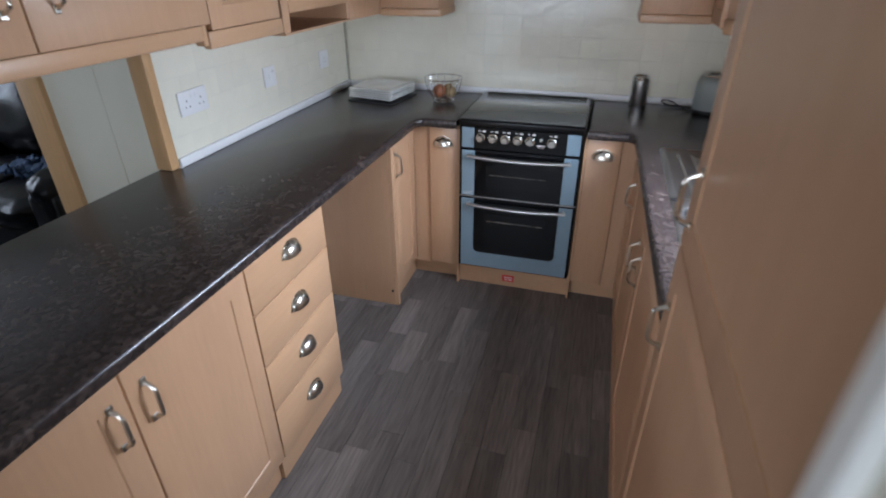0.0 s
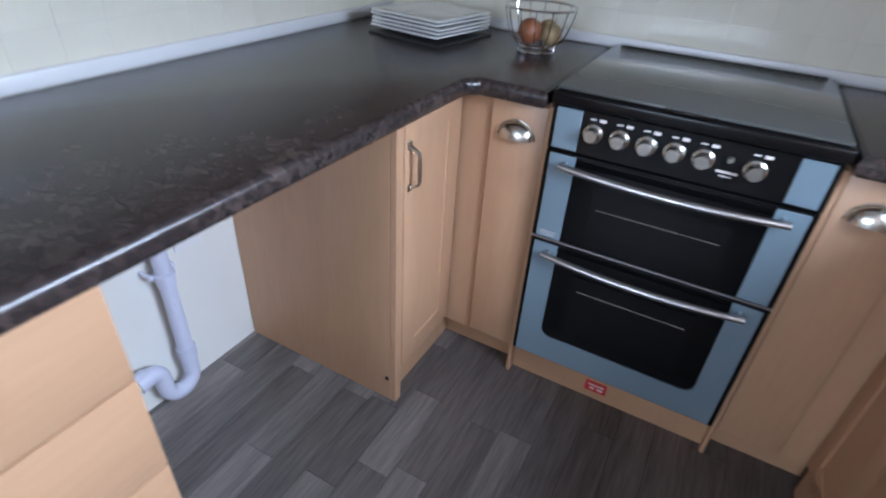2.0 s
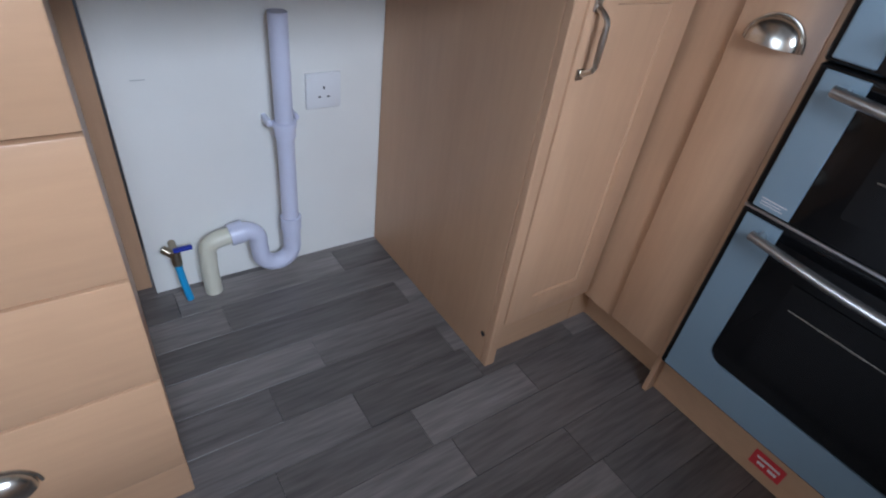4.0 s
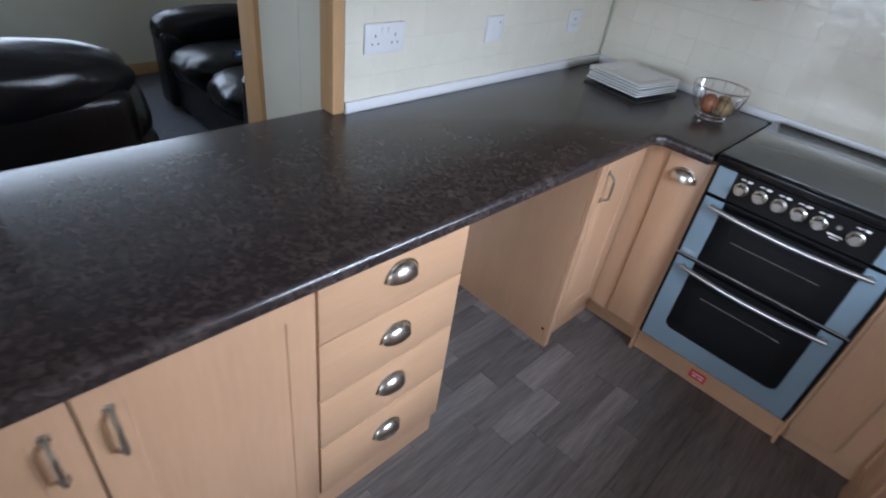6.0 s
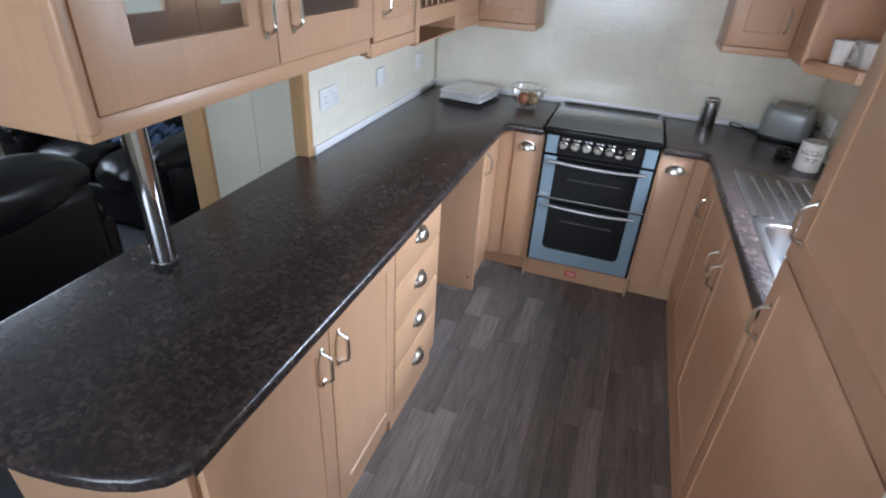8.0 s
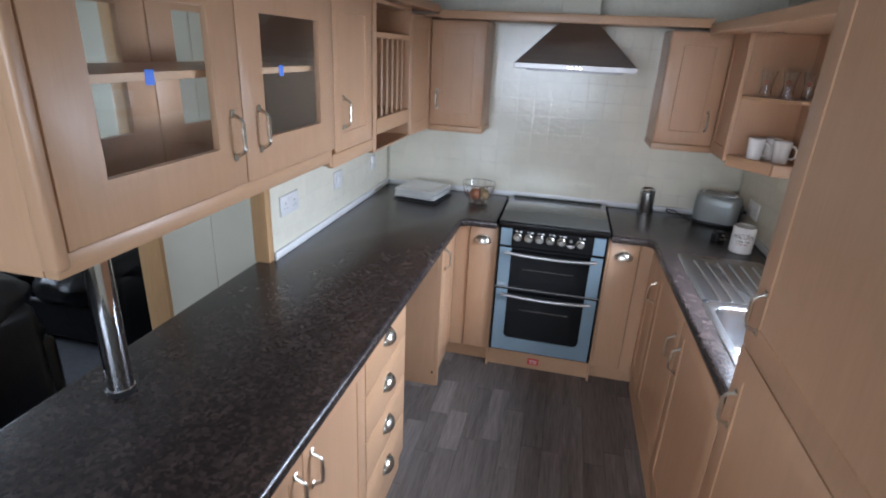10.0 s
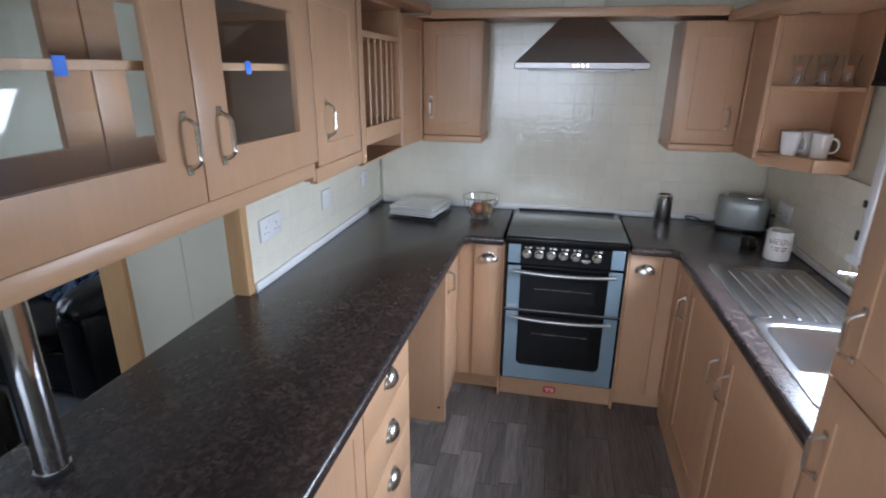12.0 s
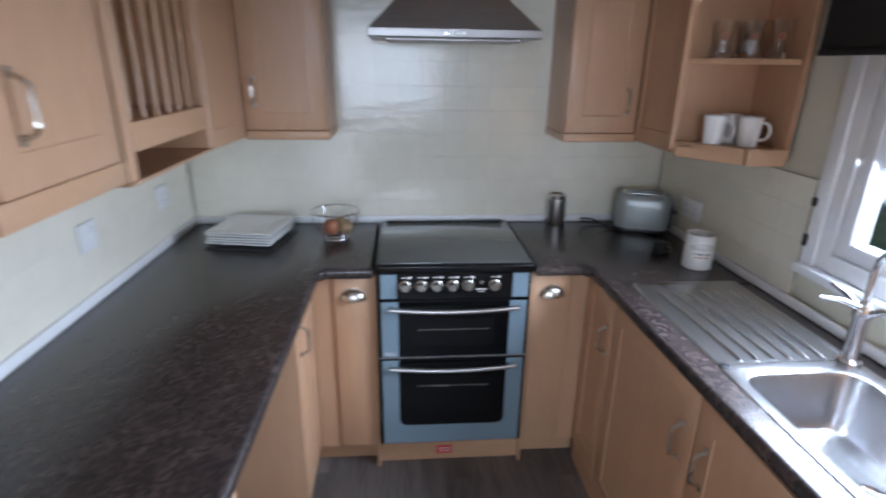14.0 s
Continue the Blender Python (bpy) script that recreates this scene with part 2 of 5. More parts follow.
def loop_tube(points, r, sides=8):
    """A closed ring of round bar."""
    bm = bmesh.new()
    pts = [Vector(p) for p in points]
    n = len(pts)
    rings = []
    for i, p in enumerate(pts):
        d = (pts[(i + 1) % n] - pts[i - 1]).normalized()
        u = d.cross(Vector((0, 0, 1))).normalized()
        v = d.cross(u)
        rings.append([bm.verts.new(p + r * (math.cos(a) * u + math.sin(a) * v)) for a in (2 * math.pi * k / sides for k in range(sides))])
    for i in range(n):
        a, b = rings[i], rings[(i + 1) % n]
        for k in range(sides):
            bm.faces.new((a[k], a[(k + 1) % sides], b[(k + 1) % sides], b[k]))
    return bm


def lathe(profile, at=(0, 0, 0), sides=32):
    """Turns (radius, height) pairs round an upright axis."""
    bm = bmesh.new()
    rings = []
    for r, z in profile:
        if r < 1e-5:
            rings.append([bm.verts.new((at[0], at[1], at[2] + z))])
        else:
            rings.append([bm.verts.new((at[0] + r * math.cos(2 * math.pi * k / sides), at[1] + r * math.sin(2 * math.pi * k / sides), at[2] + z))
                          for k in range(sides)])
    for a, b in zip(rings, rings[1:]):
        for k in range(sides):
            q = [a[k % len(a)], a[(k + 1) % len(a)], b[(k + 1) % len(b)], b[k % len(b)]]
            q = list(dict.fromkeys(q))
            if len(q) > 2:
                bm.faces.new(q)
    return bm


def merge(*bms):
    out = bmesh.new()
    for b in bms:
        me = bpy.data.meshes.new("joined")
        b.to_mesh(me)
        b.free()
        out.from_mesh(me)
        bpy.data.meshes.remove(me)
    return out


def moved(bm, m):
    bm.transform(m)
    return bm


def cushion(sx, sy, sz, power=3.2, seed=0, lump=0.03, cuts=14):
    """A puffed box, softly creased."""
    bm = bmesh.new()
    bmesh.ops.create_cube(bm, size=2.0)
    bmesh.ops.subdivide_edges(bm, edges=bm.edges[:], cuts=cuts, use_grid_fill=True)
    for v in bm.verts:
        c = v.co
        k = (abs(c.x) ** power + abs(c.y) ** power + abs(c.z) ** power) ** (1 / power)
        c = c / k
        n = noise.noise(Vector((c.x * 1.7 + seed * 5.1, c.y * 1.7, c.z * 1.7))) + 0.5 * noise.noise(Vector((c.x * 5 + seed, c.y * 5, c.z * 4)))
        c = c * (1 + lump * n)
        v.co = (c.x * sx / 2, c.y * sy / 2, c.z * sz / 2)
    return bm


def bow_handle_shape(length=0.118, out=0.028):
    """A bow handle, upright, standing out along +x, with spread feet."""
    h = length / 2
    pts, rs = [], []
    for k in range(17):
        s = -1 + 2 * k / 16
        z = s * (h - 0.008)
        x = out * min(1.0, (1 - abs(s) ** 5) * 1.15) + 0.001
        pts.append((x, 0, z))
        rs.append(0.0042 + 0.0016 * (1 - abs(s)) if abs(s) < 0.9 else 0.0055)
    bm = tube(pts, rs, 8)
    return merge(bm, boxes((0, 0.005, -0.008, 0.008, h - 0.016, h + 0.003), (0, 0.005, -0.008, 0.008, -h - 0.003, -h + 0.016), bevel=0.002))


def cup_handle_shape(w=0.09, d=0.026, h=0.042):
    """A half-moon cup pull standing out along +x, open below."""
    bm = bmesh.new()
    for s in (1.0, 0.9):
        rows = []
        for i in range(7):
            a = math.pi / 2 * i / 6
            row = []
            for k in range(15):
                b = math.pi * k / 14
                row.append(bm.verts.new((s * d * math.sin(b) ** 0.8 * math.cos(a) + 0.001, s * w / 2 * math.cos(b) * (1 - 0.0 * a), s * h * math.sin(a) * math.sin(b) ** 0.8)))
            rows.append(row)
        for r0, r1 in zip(rows, rows[1:]):
            for k in range(14):
                bm.faces.new((r0[k], r0[k + 1], r1[k + 1], r1[k]))
        if s == 1.0:
            first = rows[0]
        else:
            for k in range(14):
                bm.faces.new((first[k], first[k + 1], rows[0][k + 1], rows[0][k]))
    bmesh.ops.remove_doubles(bm, verts=bm.verts, dist=0.0003)
    rim = [(0.001, w / 2 * 1.08 * math.cos(math.pi * k / 20), h * 1.08 * math.sin(math.pi * k / 20)) for k in range(21)]
    return merge(bm, tube(rim, 0.0025, 6))


def shaker(y0, y1, z0, z1, x, t=0.019, stile=0.062, rail=0.062, deep=0.0032, open_panel=False):
    """A framed door in a wall of constant x, its face at x towards +x; open_panel leaves the middle open for a pane."""
    bm = boxes((x - t, x, y0, y1, z0, z1), bevel=0.0025, seg=2)
    def face_at(xx):
        return max((f for f in bm.faces if abs(f.calc_center_median().x - xx) < 1e-5 and abs(f.normal.x) > 0.9), key=lambda f: f.calc_area())
    bm.normal_update()
    front = face_at(x)
    bmesh.ops.inset_region(bm, faces=[front], thickness=stile, use_even_offset=True)
    if open_panel:
        back = face_at(x - t)
        bmesh.ops.inset_region(bm, faces=[back], thickness=stile, use_even_offset=True)
        loops = list(front.edges) + list(back.edges)
        bmesh.ops.delete(bm, geom=[front, back], context="FACES_ONLY")
        bmesh.ops.bridge_loops(bm, edges=loops)
    else:
        bmesh.ops.inset_region(bm, faces=[front], thickness=0.0025, depth=-deep, use_even_offset=True)
    return bm


OUT_E = Matrix.Identity(4)                       # a face towards +x
OUT_W = Matrix.Rotation(math.pi, 4, "Z")         # a face towards -x
OUT_S = Matrix.Rotation(-math.pi / 2, 4, "Z")    # a face towards -y


def pull(parent, at, turn=OUT_E, kind="bow", length=0.118, label="satin nickel handle"):
    bm = bow_handle_shape(length) if kind == "bow" else cup_handle_shape()
    return part("handle", moved(bm, Matrix.Translation(at) @ turn), NICKEL, parent, label)


def turned(bm, pivot, m):
    return moved(bm, Matrix.Translation(pivot) @ m @ Matrix.Translation(-Vector(pivot)))

# ---- setting ----
XL, XR, XW = 1.176, 2.788, 3.29                 # tiled wall, right worktop front, right wall
YB, YF = 5.645, 5.058                           # back wall, back worktop front
TOP, CEILING = 0.91, 2.14


def piece(name, bm, material, label, category, parent=None):
    return tagged(part(name, bm, material, parent), label, category, "", "structure")


floor = piece("floor", boxes((0.98, 3.4, 0.0, 5.78, -0.08, -0.003), bevel=0), JOINT, "grey-brown wood plank floor of the kitchen", "floor")
piece("carpet", boxes((-2.1, 0.98, 0.0, 5.78, -0.08, 0.004), bevel=0.002), CARPET, "grey carpet of the lounge floor", "carpet")
piece("ceiling", boxes((-2.1, 3.4, -0.1, 5.78, CEILING, CEILING + 0.06), bevel=0), CEIL, "plain white ceiling board", "ceiling")
wall_north = piece("wall_north", boxes((1.125, 3.4, YB + 0.012, 5.78, 0, CEILING), bevel=0), GROUT, "cream tiled kitchen wall behind the cooker", "wall")
# right wall with the sink window
WY0, WY1, WZ0, WZ1 = 3.86, 4.66, 1.06, 1.80
wall_east = piece("wall_east", boxes((XW + 0.012, 3.4, 2.9665, WY0, 0, CEILING), (XW + 0.012, 3.4, WY1, YB + 0.012, 0, CEILING), (XW + 0.012, 3.4, WY0, WY1, 0, WZ0),
                                     (XW + 0.012, 3.4, WY0, WY1, WZ1, CEILING), bevel=0), WALLP, "cream wall with the window above the sink", "wall")
wall_hall = piece("wall_hall", boxes((2.757, 3.4, 0.0, 2.965, 0, CEILING), bevel=0.002), WALLP, "cream wall beside the tall cupboard", "wall")
piece("trim_hall", boxes((2.745, 2.79, 2.952, 2.98, 0, CEILING), bevel=0.003), WALLW, "pale off-white corner trim", "trim")
wall_west = piece("wall_kitchen_west", boxes((1.12, XL - 0.01, 4.206, YB + 0.012, TOP, CEILING), (1.12, 1.184, 4.206, YB + 0.012, 0, TOP), bevel=0), WALLW, "white board wall behind the worktop", "wall")
piece("post_trim", boxes((1.113, XL + 0.004, 4.166, 4.206, TOP, CEILING), bevel=0.004, seg=2), TRIM, "light wood trim on the end of the wall", "trim")
partition = piece("wall_partition", boxes((0.60, 0.858, 4.255, 4.315, 0, CEILING), (0.8595, 1.1195, 4.255, 4.315, 0, CEILING), bevel=0.002), WALLP, "cream partition board beside the lounge", "wall")
piece("partition_post", boxes((0.48, 0.60, 4.235, 4.33, 0, CEILING), bevel=0.006, seg=2), TRIM, "light wood post at the lounge opening", "post")
piece("wall_lounge_north", boxes((-2.1, 1.125, 5.5, 5.78, 0, CEILING), bevel=0), WALLP, "cream lounge wall behind the sofa", "wall")
LY0, LY1 = 3.1, 4.9
piece("wall_lounge_west", boxes((-2.1, -1.98, -0.1, LY0, 0, CEILING), (-2.1, -1.98, LY1, 5.78, 0, CEILING), (-2.1, -1.98, LY0, LY1, 0, 0.92), (-2.1, -1.98, LY0, LY1, 1.92, CEILING), bevel=0),
      WALLP, "cream lounge wall with a wide window", "wall")
piece("skirting_lounge", boxes((-1.98, -1.965, 0, 5.5, 0.004, 0.09), bevel=0.003), TRIM, "light wood skirting board", "baseboard")
# South wall is out of view; its window opening is assumed, for light.
piece("wall_south", boxes((-2.1, 0.5, -0.1, 0, 0, CEILING), (2.7, 3.4, -0.1, 0, 0, CEILING), (0.5, 2.7, -0.1, 0, 0, 0.65), (0.5, 2.7, -0.1, 0, 2.02, CEILING), bevel=0),
      WALLP, "unseen cream wall with an assumed window opening", "wall")


def window(name, axis, at, a0, a1, z0, z1, label, sashes=1, depth=0.07):
    """A white plastic window filling an opening; axis is the wall's constant one."""
    def bx(d0, d1, s0, s1, h0, h1):
        return (at + d0, at + d1, s0, s1, h0, h1) if axis == "x" else (s0, s1, at + d0, at + d1, h0, h1)
    mid = ((at, (a0 + a1) / 2, z0) if axis == "x" else ((a0 + a1) / 2, at, z0))
    w = thing(name, mid, label, "window", "", "structure")
    f = 0.05
    part("window_frame", boxes(bx(0, depth, a0, a0 + f, z0, z1), bx(0, depth, a1 - f, a1, z0, z1), bx(0, depth, a0 + f, a1 - f, z0, z0 + f), bx(0, depth, a0 + f, a1 - f, z1 - f, z1), bevel=0.004, seg=2), UPVC, w)
    step = (a1 - a0 - 2 * f) / sashes
    for i in range(sashes):
        s0, s1 = a0 + f + i * step + 0.003, a0 + f + (i + 1) * step - 0.003
        g = 0.045
        h0, h1 = z0 + f + 0.003, z1 - f - 0.003
        d0, d1 = (0.006, depth - 0.012)
        sash = part("sash", boxes(bx(d0, d1, s0, s0 + g, h0, h1), bx(d0, d1, s1 - g, s1, h0, h1), bx(d0, d1, s0 + g, s1 - g, h0, h0 + g), bx(d0, d1, s0 + g, s1 - g, h1 - g, h1), bevel=0.005, seg=2), UPVC, w)
        p = part("pane", boxes(bx(depth * 0.45, depth * 0.5, s0 + g - 0.005, s1 - g + 0.005, h0 + g - 0.005, h1 - g + 0.005), bevel=0), PANE, sash)
        p.visible_shadow = False
    return w


win = window("window_1", "x", XW - 0.002, WY0, WY1, WZ0, WZ1, "white plastic window above the sink", 1, 0.075)
part("architrave", boxes((XW - 0.012, XW + 0.012, WY1 - 0.006, WY1 + 0.04, WZ0 - 0.03, WZ1 + 0.04), (XW - 0.012, XW + 0.012, WY0 - 0.04, WY0 + 0.006, WZ0 - 0.03, WZ1 + 0.04), bevel=0.004, seg=2), UPVC, win)
part("window_sill", boxes((XW - 0.03, XW + 0.012, WY0 - 0.05, WY1 + 0.045, WZ0 - 0.03, WZ0 - 0.002), bevel=0.006, seg=2), UPVC, win)
part("hinge", boxes((XW - 0.018, XW - 0.006, WY1 + 0.028, WY1 + 0.044, WZ0 + 0.05, WZ0 + 0.085), bevel=0.002), RUBBER, win)
part("hinge", boxes((XW - 0.018, XW - 0.006, WY1 + 0.028, WY1 + 0.044, WZ0 + 0.17, WZ0 + 0.195), bevel=0.002), RUBBER, win)
window("window_2", "x", -2.03, LY0, LY1, 0.92, 1.92, "wide white plastic lounge window", 2, 0.05)
# Assumed window in the unseen south wall, added to admit light.
window("window_3", "y", -0.06, 0.5, 2.7, 0.65, 2.02, "large white plastic window, unseen, assumed in the south wall", 3, 0.05)

blind = thing("roller_blind", (XW - 0.05, 4.27, 1.635), "black fabric blind half lowered over the sink window", "blind")
part("fabric", boxes((XW - 0.052, XW - 0.046, WY0 - 0.06, WY1 + 0.11, 1.65, 1.93), bevel=0.001), BLIND, blind)
part("bottom_bar", boxes((XW - 0.058, XW - 0.04, WY0 - 0.06, WY1 + 0.11, 1.635, 1.653), bevel=0.005, seg=2), BLIND, blind)
part("roller", moved(tube([(XW - 0.04, WY0 - 0.06, 1.94), (XW - 0.04, WY1 + 0.11, 1.94)], 0.022, 14), Matrix.Identity(4)), BLIND, blind)

piece("ground", boxes((-300, 300, -300, 300, -0.6, -0.5), bevel=0), GRASS, "flat grass outside the windows", "ground")
hedge = thing("neighbouring_chalet", (9.5, 4.5, -0.5), "pale chalet beyond the sink window", "chalet", "", "structure")
part("wall", boxes((9.0, 12.5, 0.5, 9.0, -0.5, 1.9), bevel=0.01), STUCCO, hedge)
part("roof", slab([(8.6, 0.2), (12.9, 0.2), (12.9, 9.3), (8.6, 9.3)], 1.9, 2.1, 0.02), RUBBER, hedge)

# ---- worktops ----
end_arc = []
for k in range(15):
    a = math.pi * k / 14
    end_arc.append((1.447 - 0.335 * math.cos(a), 2.90 - 0.175 * math.sin(a) ** 0.62))
left_pts = end_arc[:-1] + [(1.783, 2.83), (1.803, YF - 0.025), (1.826, YF), (1.99, YF), (1.99, YB), (XL + 0.001, YB), (XL + 0.001, 4.208), (1.112, 4.208)]
left_top = thing("worktop", (1.46, 4.0, TOP - 0.042), "glossy mottled dark brown worktop with a rounded peninsula end", "worktop")
part("slab", slab(left_pts, TOP - 0.042, TOP, 0.016, 5), WORKTOP, left_top)
right_top = thing("worktop", (3.0, 4.6, TOP - 0.042), "glossy mottled dark brown worktop round the sink", "worktop")
part("slab", slab([(2.58, YF), (XR - 0.035, YF), (XR - 0.012, YF - 0.025), (XR + 0.012, 3.762), (2.882, 3.762), (2.882, 4.87), (XW, 4.87), (XW, YB), (2.58, YB)], TOP - 0.042, TOP, 0.016, 5), WORKTOP, right_top)
part("slab", boxes((3.21, XW, 3.762, 4.868, TOP - 0.042, TOP), (2.884, 3.208, 3.762, 3.895, TOP - 0.042, TOP), bevel=0.0), WORKTOP, right_top)
for nm, bb in (("trim_left", (XL + 0.001, XL + 0.013, 4.208, YB - 0.002, TOP + 0.001, TOP + 0.034)), ("trim_back", (XL + 0.014, XW - 0.014, YB - 0.012, YB - 0.001, TOP + 0.001, TOP + 0.032)),
               ("trim_right", (XW - 0.013, XW - 0.001, 3.762, YB - 0.002, TOP + 0.001, TOP + 0.032))):
    piece(nm, boxes(bb, bevel=0.004, seg=2), WHITEP, "white plastic sealing strip along the worktop", "trim")

# ---- base units on the peninsula side ----
DX = 1.76                                     # face of the doors


def base_body(parent, y0, y1, x0=1.187, x1=DX - 0.021, z0=0.11, front=None):
    part("body", boxes((x0, x1, y0, y0 + 0.018, z0, TOP - 0.043), (x0, x1, y1 - 0.018, y1, z0, TOP - 0.043), (x0, x0 + 0.016, y0 + 0.018, y1 - 0.018, z0, TOP - 0.043),
                       (x0 + 0.016, x1, y0 + 0.018, y1 - 0.018, z0, z0 + 0.018), (x0 + 0.016, x1, y0 + 0.018, y1 - 0.018, TOP - 0.062, TOP - 0.044), bevel=0.001), BEECH, parent)


def left_unit(y0, y1, doors, name, label, z0=0.115):
    u = thing(name, (1.45, (y0 + y1) / 2, 0.0), label, "cabinet", "fitted base units")
    base_body(u, y0, y1)
    part("plinth", boxes((1.706, 1.728, y0 + 0.001, y1 - 0.001, 0, 0.11), bevel=0.001), BEECH_H, u)
    for d0, d1, hy in doors:
        d = part("door", shaker(d0, d1, z0, TOP - 0.046, DX), BEECH, u)
        if hy:
            pull(d, (DX, hy, 0.746))
    return u


left_unit(2.86, 3.73, [(2.863, 3.310, 3.270), (3.314, 3.727, 3.356)], "base_cabinet", "light beech two-door base cabinet under the peninsula")
drawers = thing("drawer_unit", (1.45, 3.97, 0.0), "light beech unit of four drawers with cup pulls", "drawers", "fitted base units")
base_body(drawers, 3.73, 4.15)
part("plinth", boxes((1.718, 1.742, 3.731, 4.168, 0, 0.106), bevel=0.001), BEECH_H, drawers)
part("end_panel", boxes((1.187, DX - 0.02, 4.151, 4.166, 0.0, TOP - 0.043), bevel=0.0015), BEECH, drawers)
cuts = [0.108, 0.32, 0.503, 0.691, TOP - 0.046]
for z0, z1 in zip(cuts, cuts[1:]):
    d = part("drawer_front", boxes((DX - 0.019, DX, 3.733, 4.168, z0 + 0.002, z1 - 0.002), bevel=0.003, seg=2), BEECH_H, drawers)
    pull(d, (DX, 3.952, (z0 + z1) / 2 - 0.006 if z1 < 0.8 else 0.782), kind="cup")
corner = left_unit(4.823, 5.105, [(4.836, 5.103, 4.852)], "base_cabinet", "light beech base cabinet beside the washing machine space", 0.125)
part("end_panel", boxes((1.187, DX - 0.02, 4.806, 4.822, 0.0, TOP - 0.043), (DX - 0.0195, DX - 0.002, 4.806, 4.8335, 0.0, TOP - 0.043), bevel=0.0015), BEECH, corner)
part("plinth", boxes((1.706, 1.728, 5.106, 5.18, 0, 0.11), bevel=0.001), BEECH_H, corner)
part("screw_hole", moved(tube([(1.728, 4.8055, 0.085), (1.728, 4.8045, 0.085)], 0.007, 10), Matrix.Identity(4)), RUBBER, corner)
piece("peninsula_back", boxes((1.142, 1.158, 2.88, 4.2, 0, TOP - 0.043), bevel=0.002), BEECH, "light beech back panel of the peninsula", "panel")
piece("peninsula_end", boxes((1.16, DX - 0.02, 2.842, 2.858, 0, TOP - 0.043), bevel=0.002), BEECH, "light beech end panel of the peninsula", "panel")
piece("niche_lip", boxes((1.185, 1.207, 4.168, 4.805, TOP - 0.075, TOP - 0.043), bevel=0.001), BEECH_H, "wood batten under the worktop", "trim")

# ---- pull-outs beside the cooker, cooker plinth ----
FY = 5.105


def pullout(x0, x1, hx, label):
    u = thing("pull_out_cabinet", ((x0 + x1) / 2, 5.3, 0), label, "cabinet", "fitted base units")
    part("body", boxes((x0 - 0.01, x1 + 0.005, FY + 0.021, YB - 0.01, 0.1, TOP - 0.043), bevel=0.001), BEECH, u)
    part("plinth", boxes((x0 - 0.14 * (x0 < 2), x1 + 0.095 * (x0 > 2), FY + 0.066, FY + 0.084, 0, 0.1), bevel=0.001), BEECH_H, u)
    d = part("door", boxes((x0, x1, FY, FY + 0.019, 0.112, TOP - 0.05), bevel=0.003, seg=2), BEECH, u)
    pull(d, (hx, FY, 0.772), OUT_S, "cup")
    return u


a = pullout(1.842, 1.985, 1.912, "narrow light beech pull-out beside the cooker")
part("filler", boxes((1.73, 1.838, FY + 0.012, FY + 0.028, 0.1, TOP - 0.043), bevel=0.0015), BEECH, a)
b = pullout(2.588, 2.735, 2.66, "narrow light beech pull-out beside the cooker and the sink unit")
part("filler", boxes((2.739, 2.82, FY + 0.012, FY + 0.028, 0.1, TOP - 0.043), bevel=0.0015), BEECH, b)
plinth = thing("cooker_plinth", (2.275, 5.13, 0), "light beech plinth board under the cooker with a red sticker", "plinth")
part("board", boxes((1.988, 2.584, 5.136, 5.152, 0, 0.118), bevel=0.0015), BEECH_H, plinth)
part("end_post", boxes((1.984, 1.996, 5.106, 5.135, 0, TOP - 0.045), bevel=0.0015), BEECH, plinth)
part("end_post", boxes((2.575, 2.587, 5.106, 5.135, 0, TOP - 0.045), bevel=0.0015), BEECH, plinth)
st = part("sticker", boxes((2.231, 2.295, 5.1342, 5.1355, 0.030, 0.070), bevel=0), RED, plinth, "small red warning sticker")
part("print", boxes((2.239, 2.287, 5.1334, 5.1341, 0.054, 0.059), (2.245, 2.26, 5.1334, 5.1341, 0.040, 0.047), (2.267, 2.285, 5.1334, 5.1341, 0.040, 0.047), bevel=0), PRINTW, st)

# ---- cooker ----
ck = thing("cooker", (2.285, 5.3, 0.1), "blue-grey and black freestanding cooker with two ovens and a glass lid", "cooker")
CX0, CX1, CY = 2.006, 2.566, 5.083
part("body", boxes((CX0, CX1, CY + 0.02, YB - 0.03, 0.122, 0.89), bevel=0.004), ENAMEL, ck)
part("hob_rim", boxes((CX0 - 0.002, CX1 + 0.002, CY - 0.024, YB - 0.035, 0.878, 0.908), bevel=0.007, seg=3), ENAMEL, ck)
lid = part("glass_lid", boxes((CX0 + 0.006, CX1 - 0.006, CY - 0.014, YB - 0.058, 0.9095, 0.9165), bevel=0.003, seg=2), LID, ck, "smoked glass lid, closed")
part("hinge_bar", boxes((CX0 + 0.02, CX1 - 0.02, YB - 0.056, YB - 0.048, 0.907, 0.918), bevel=0.004, seg=2), ENAMEL, ck)
part("hinge_bar", boxes((CX0 + 0.02, CX1 - 0.02, YB - 0.046, YB - 0.039, 0.907, 0.914), bevel=0.003), STEEL, ck)
part("lid_grip", slab([(2.235, CY - 0.019), (2.25, CY - 0.029), (2.32, CY - 0.029), (2.335, CY - 0.019)], 0.909, 0.9155, 0.002, 2), ENAMEL, ck)
panel = part("control_panel", boxes((CX0 + 0.004, CX1 - 0.004, CY - 0.012, CY + 0.02, 0.772, 0.876), bevel=0.003), ENAMEL, ck)
for x0, x1 in ((CX0 + 0.014, CX0 + 0.072), (CX1 - 0.072, CX1 - 0.014)):
    part("end_plate", boxes((x0, x1, CY - 0.016, CY - 0.0115, 0.778, 0.872), bevel=0.002), BLUEGREY, panel, "blue-grey end plate")
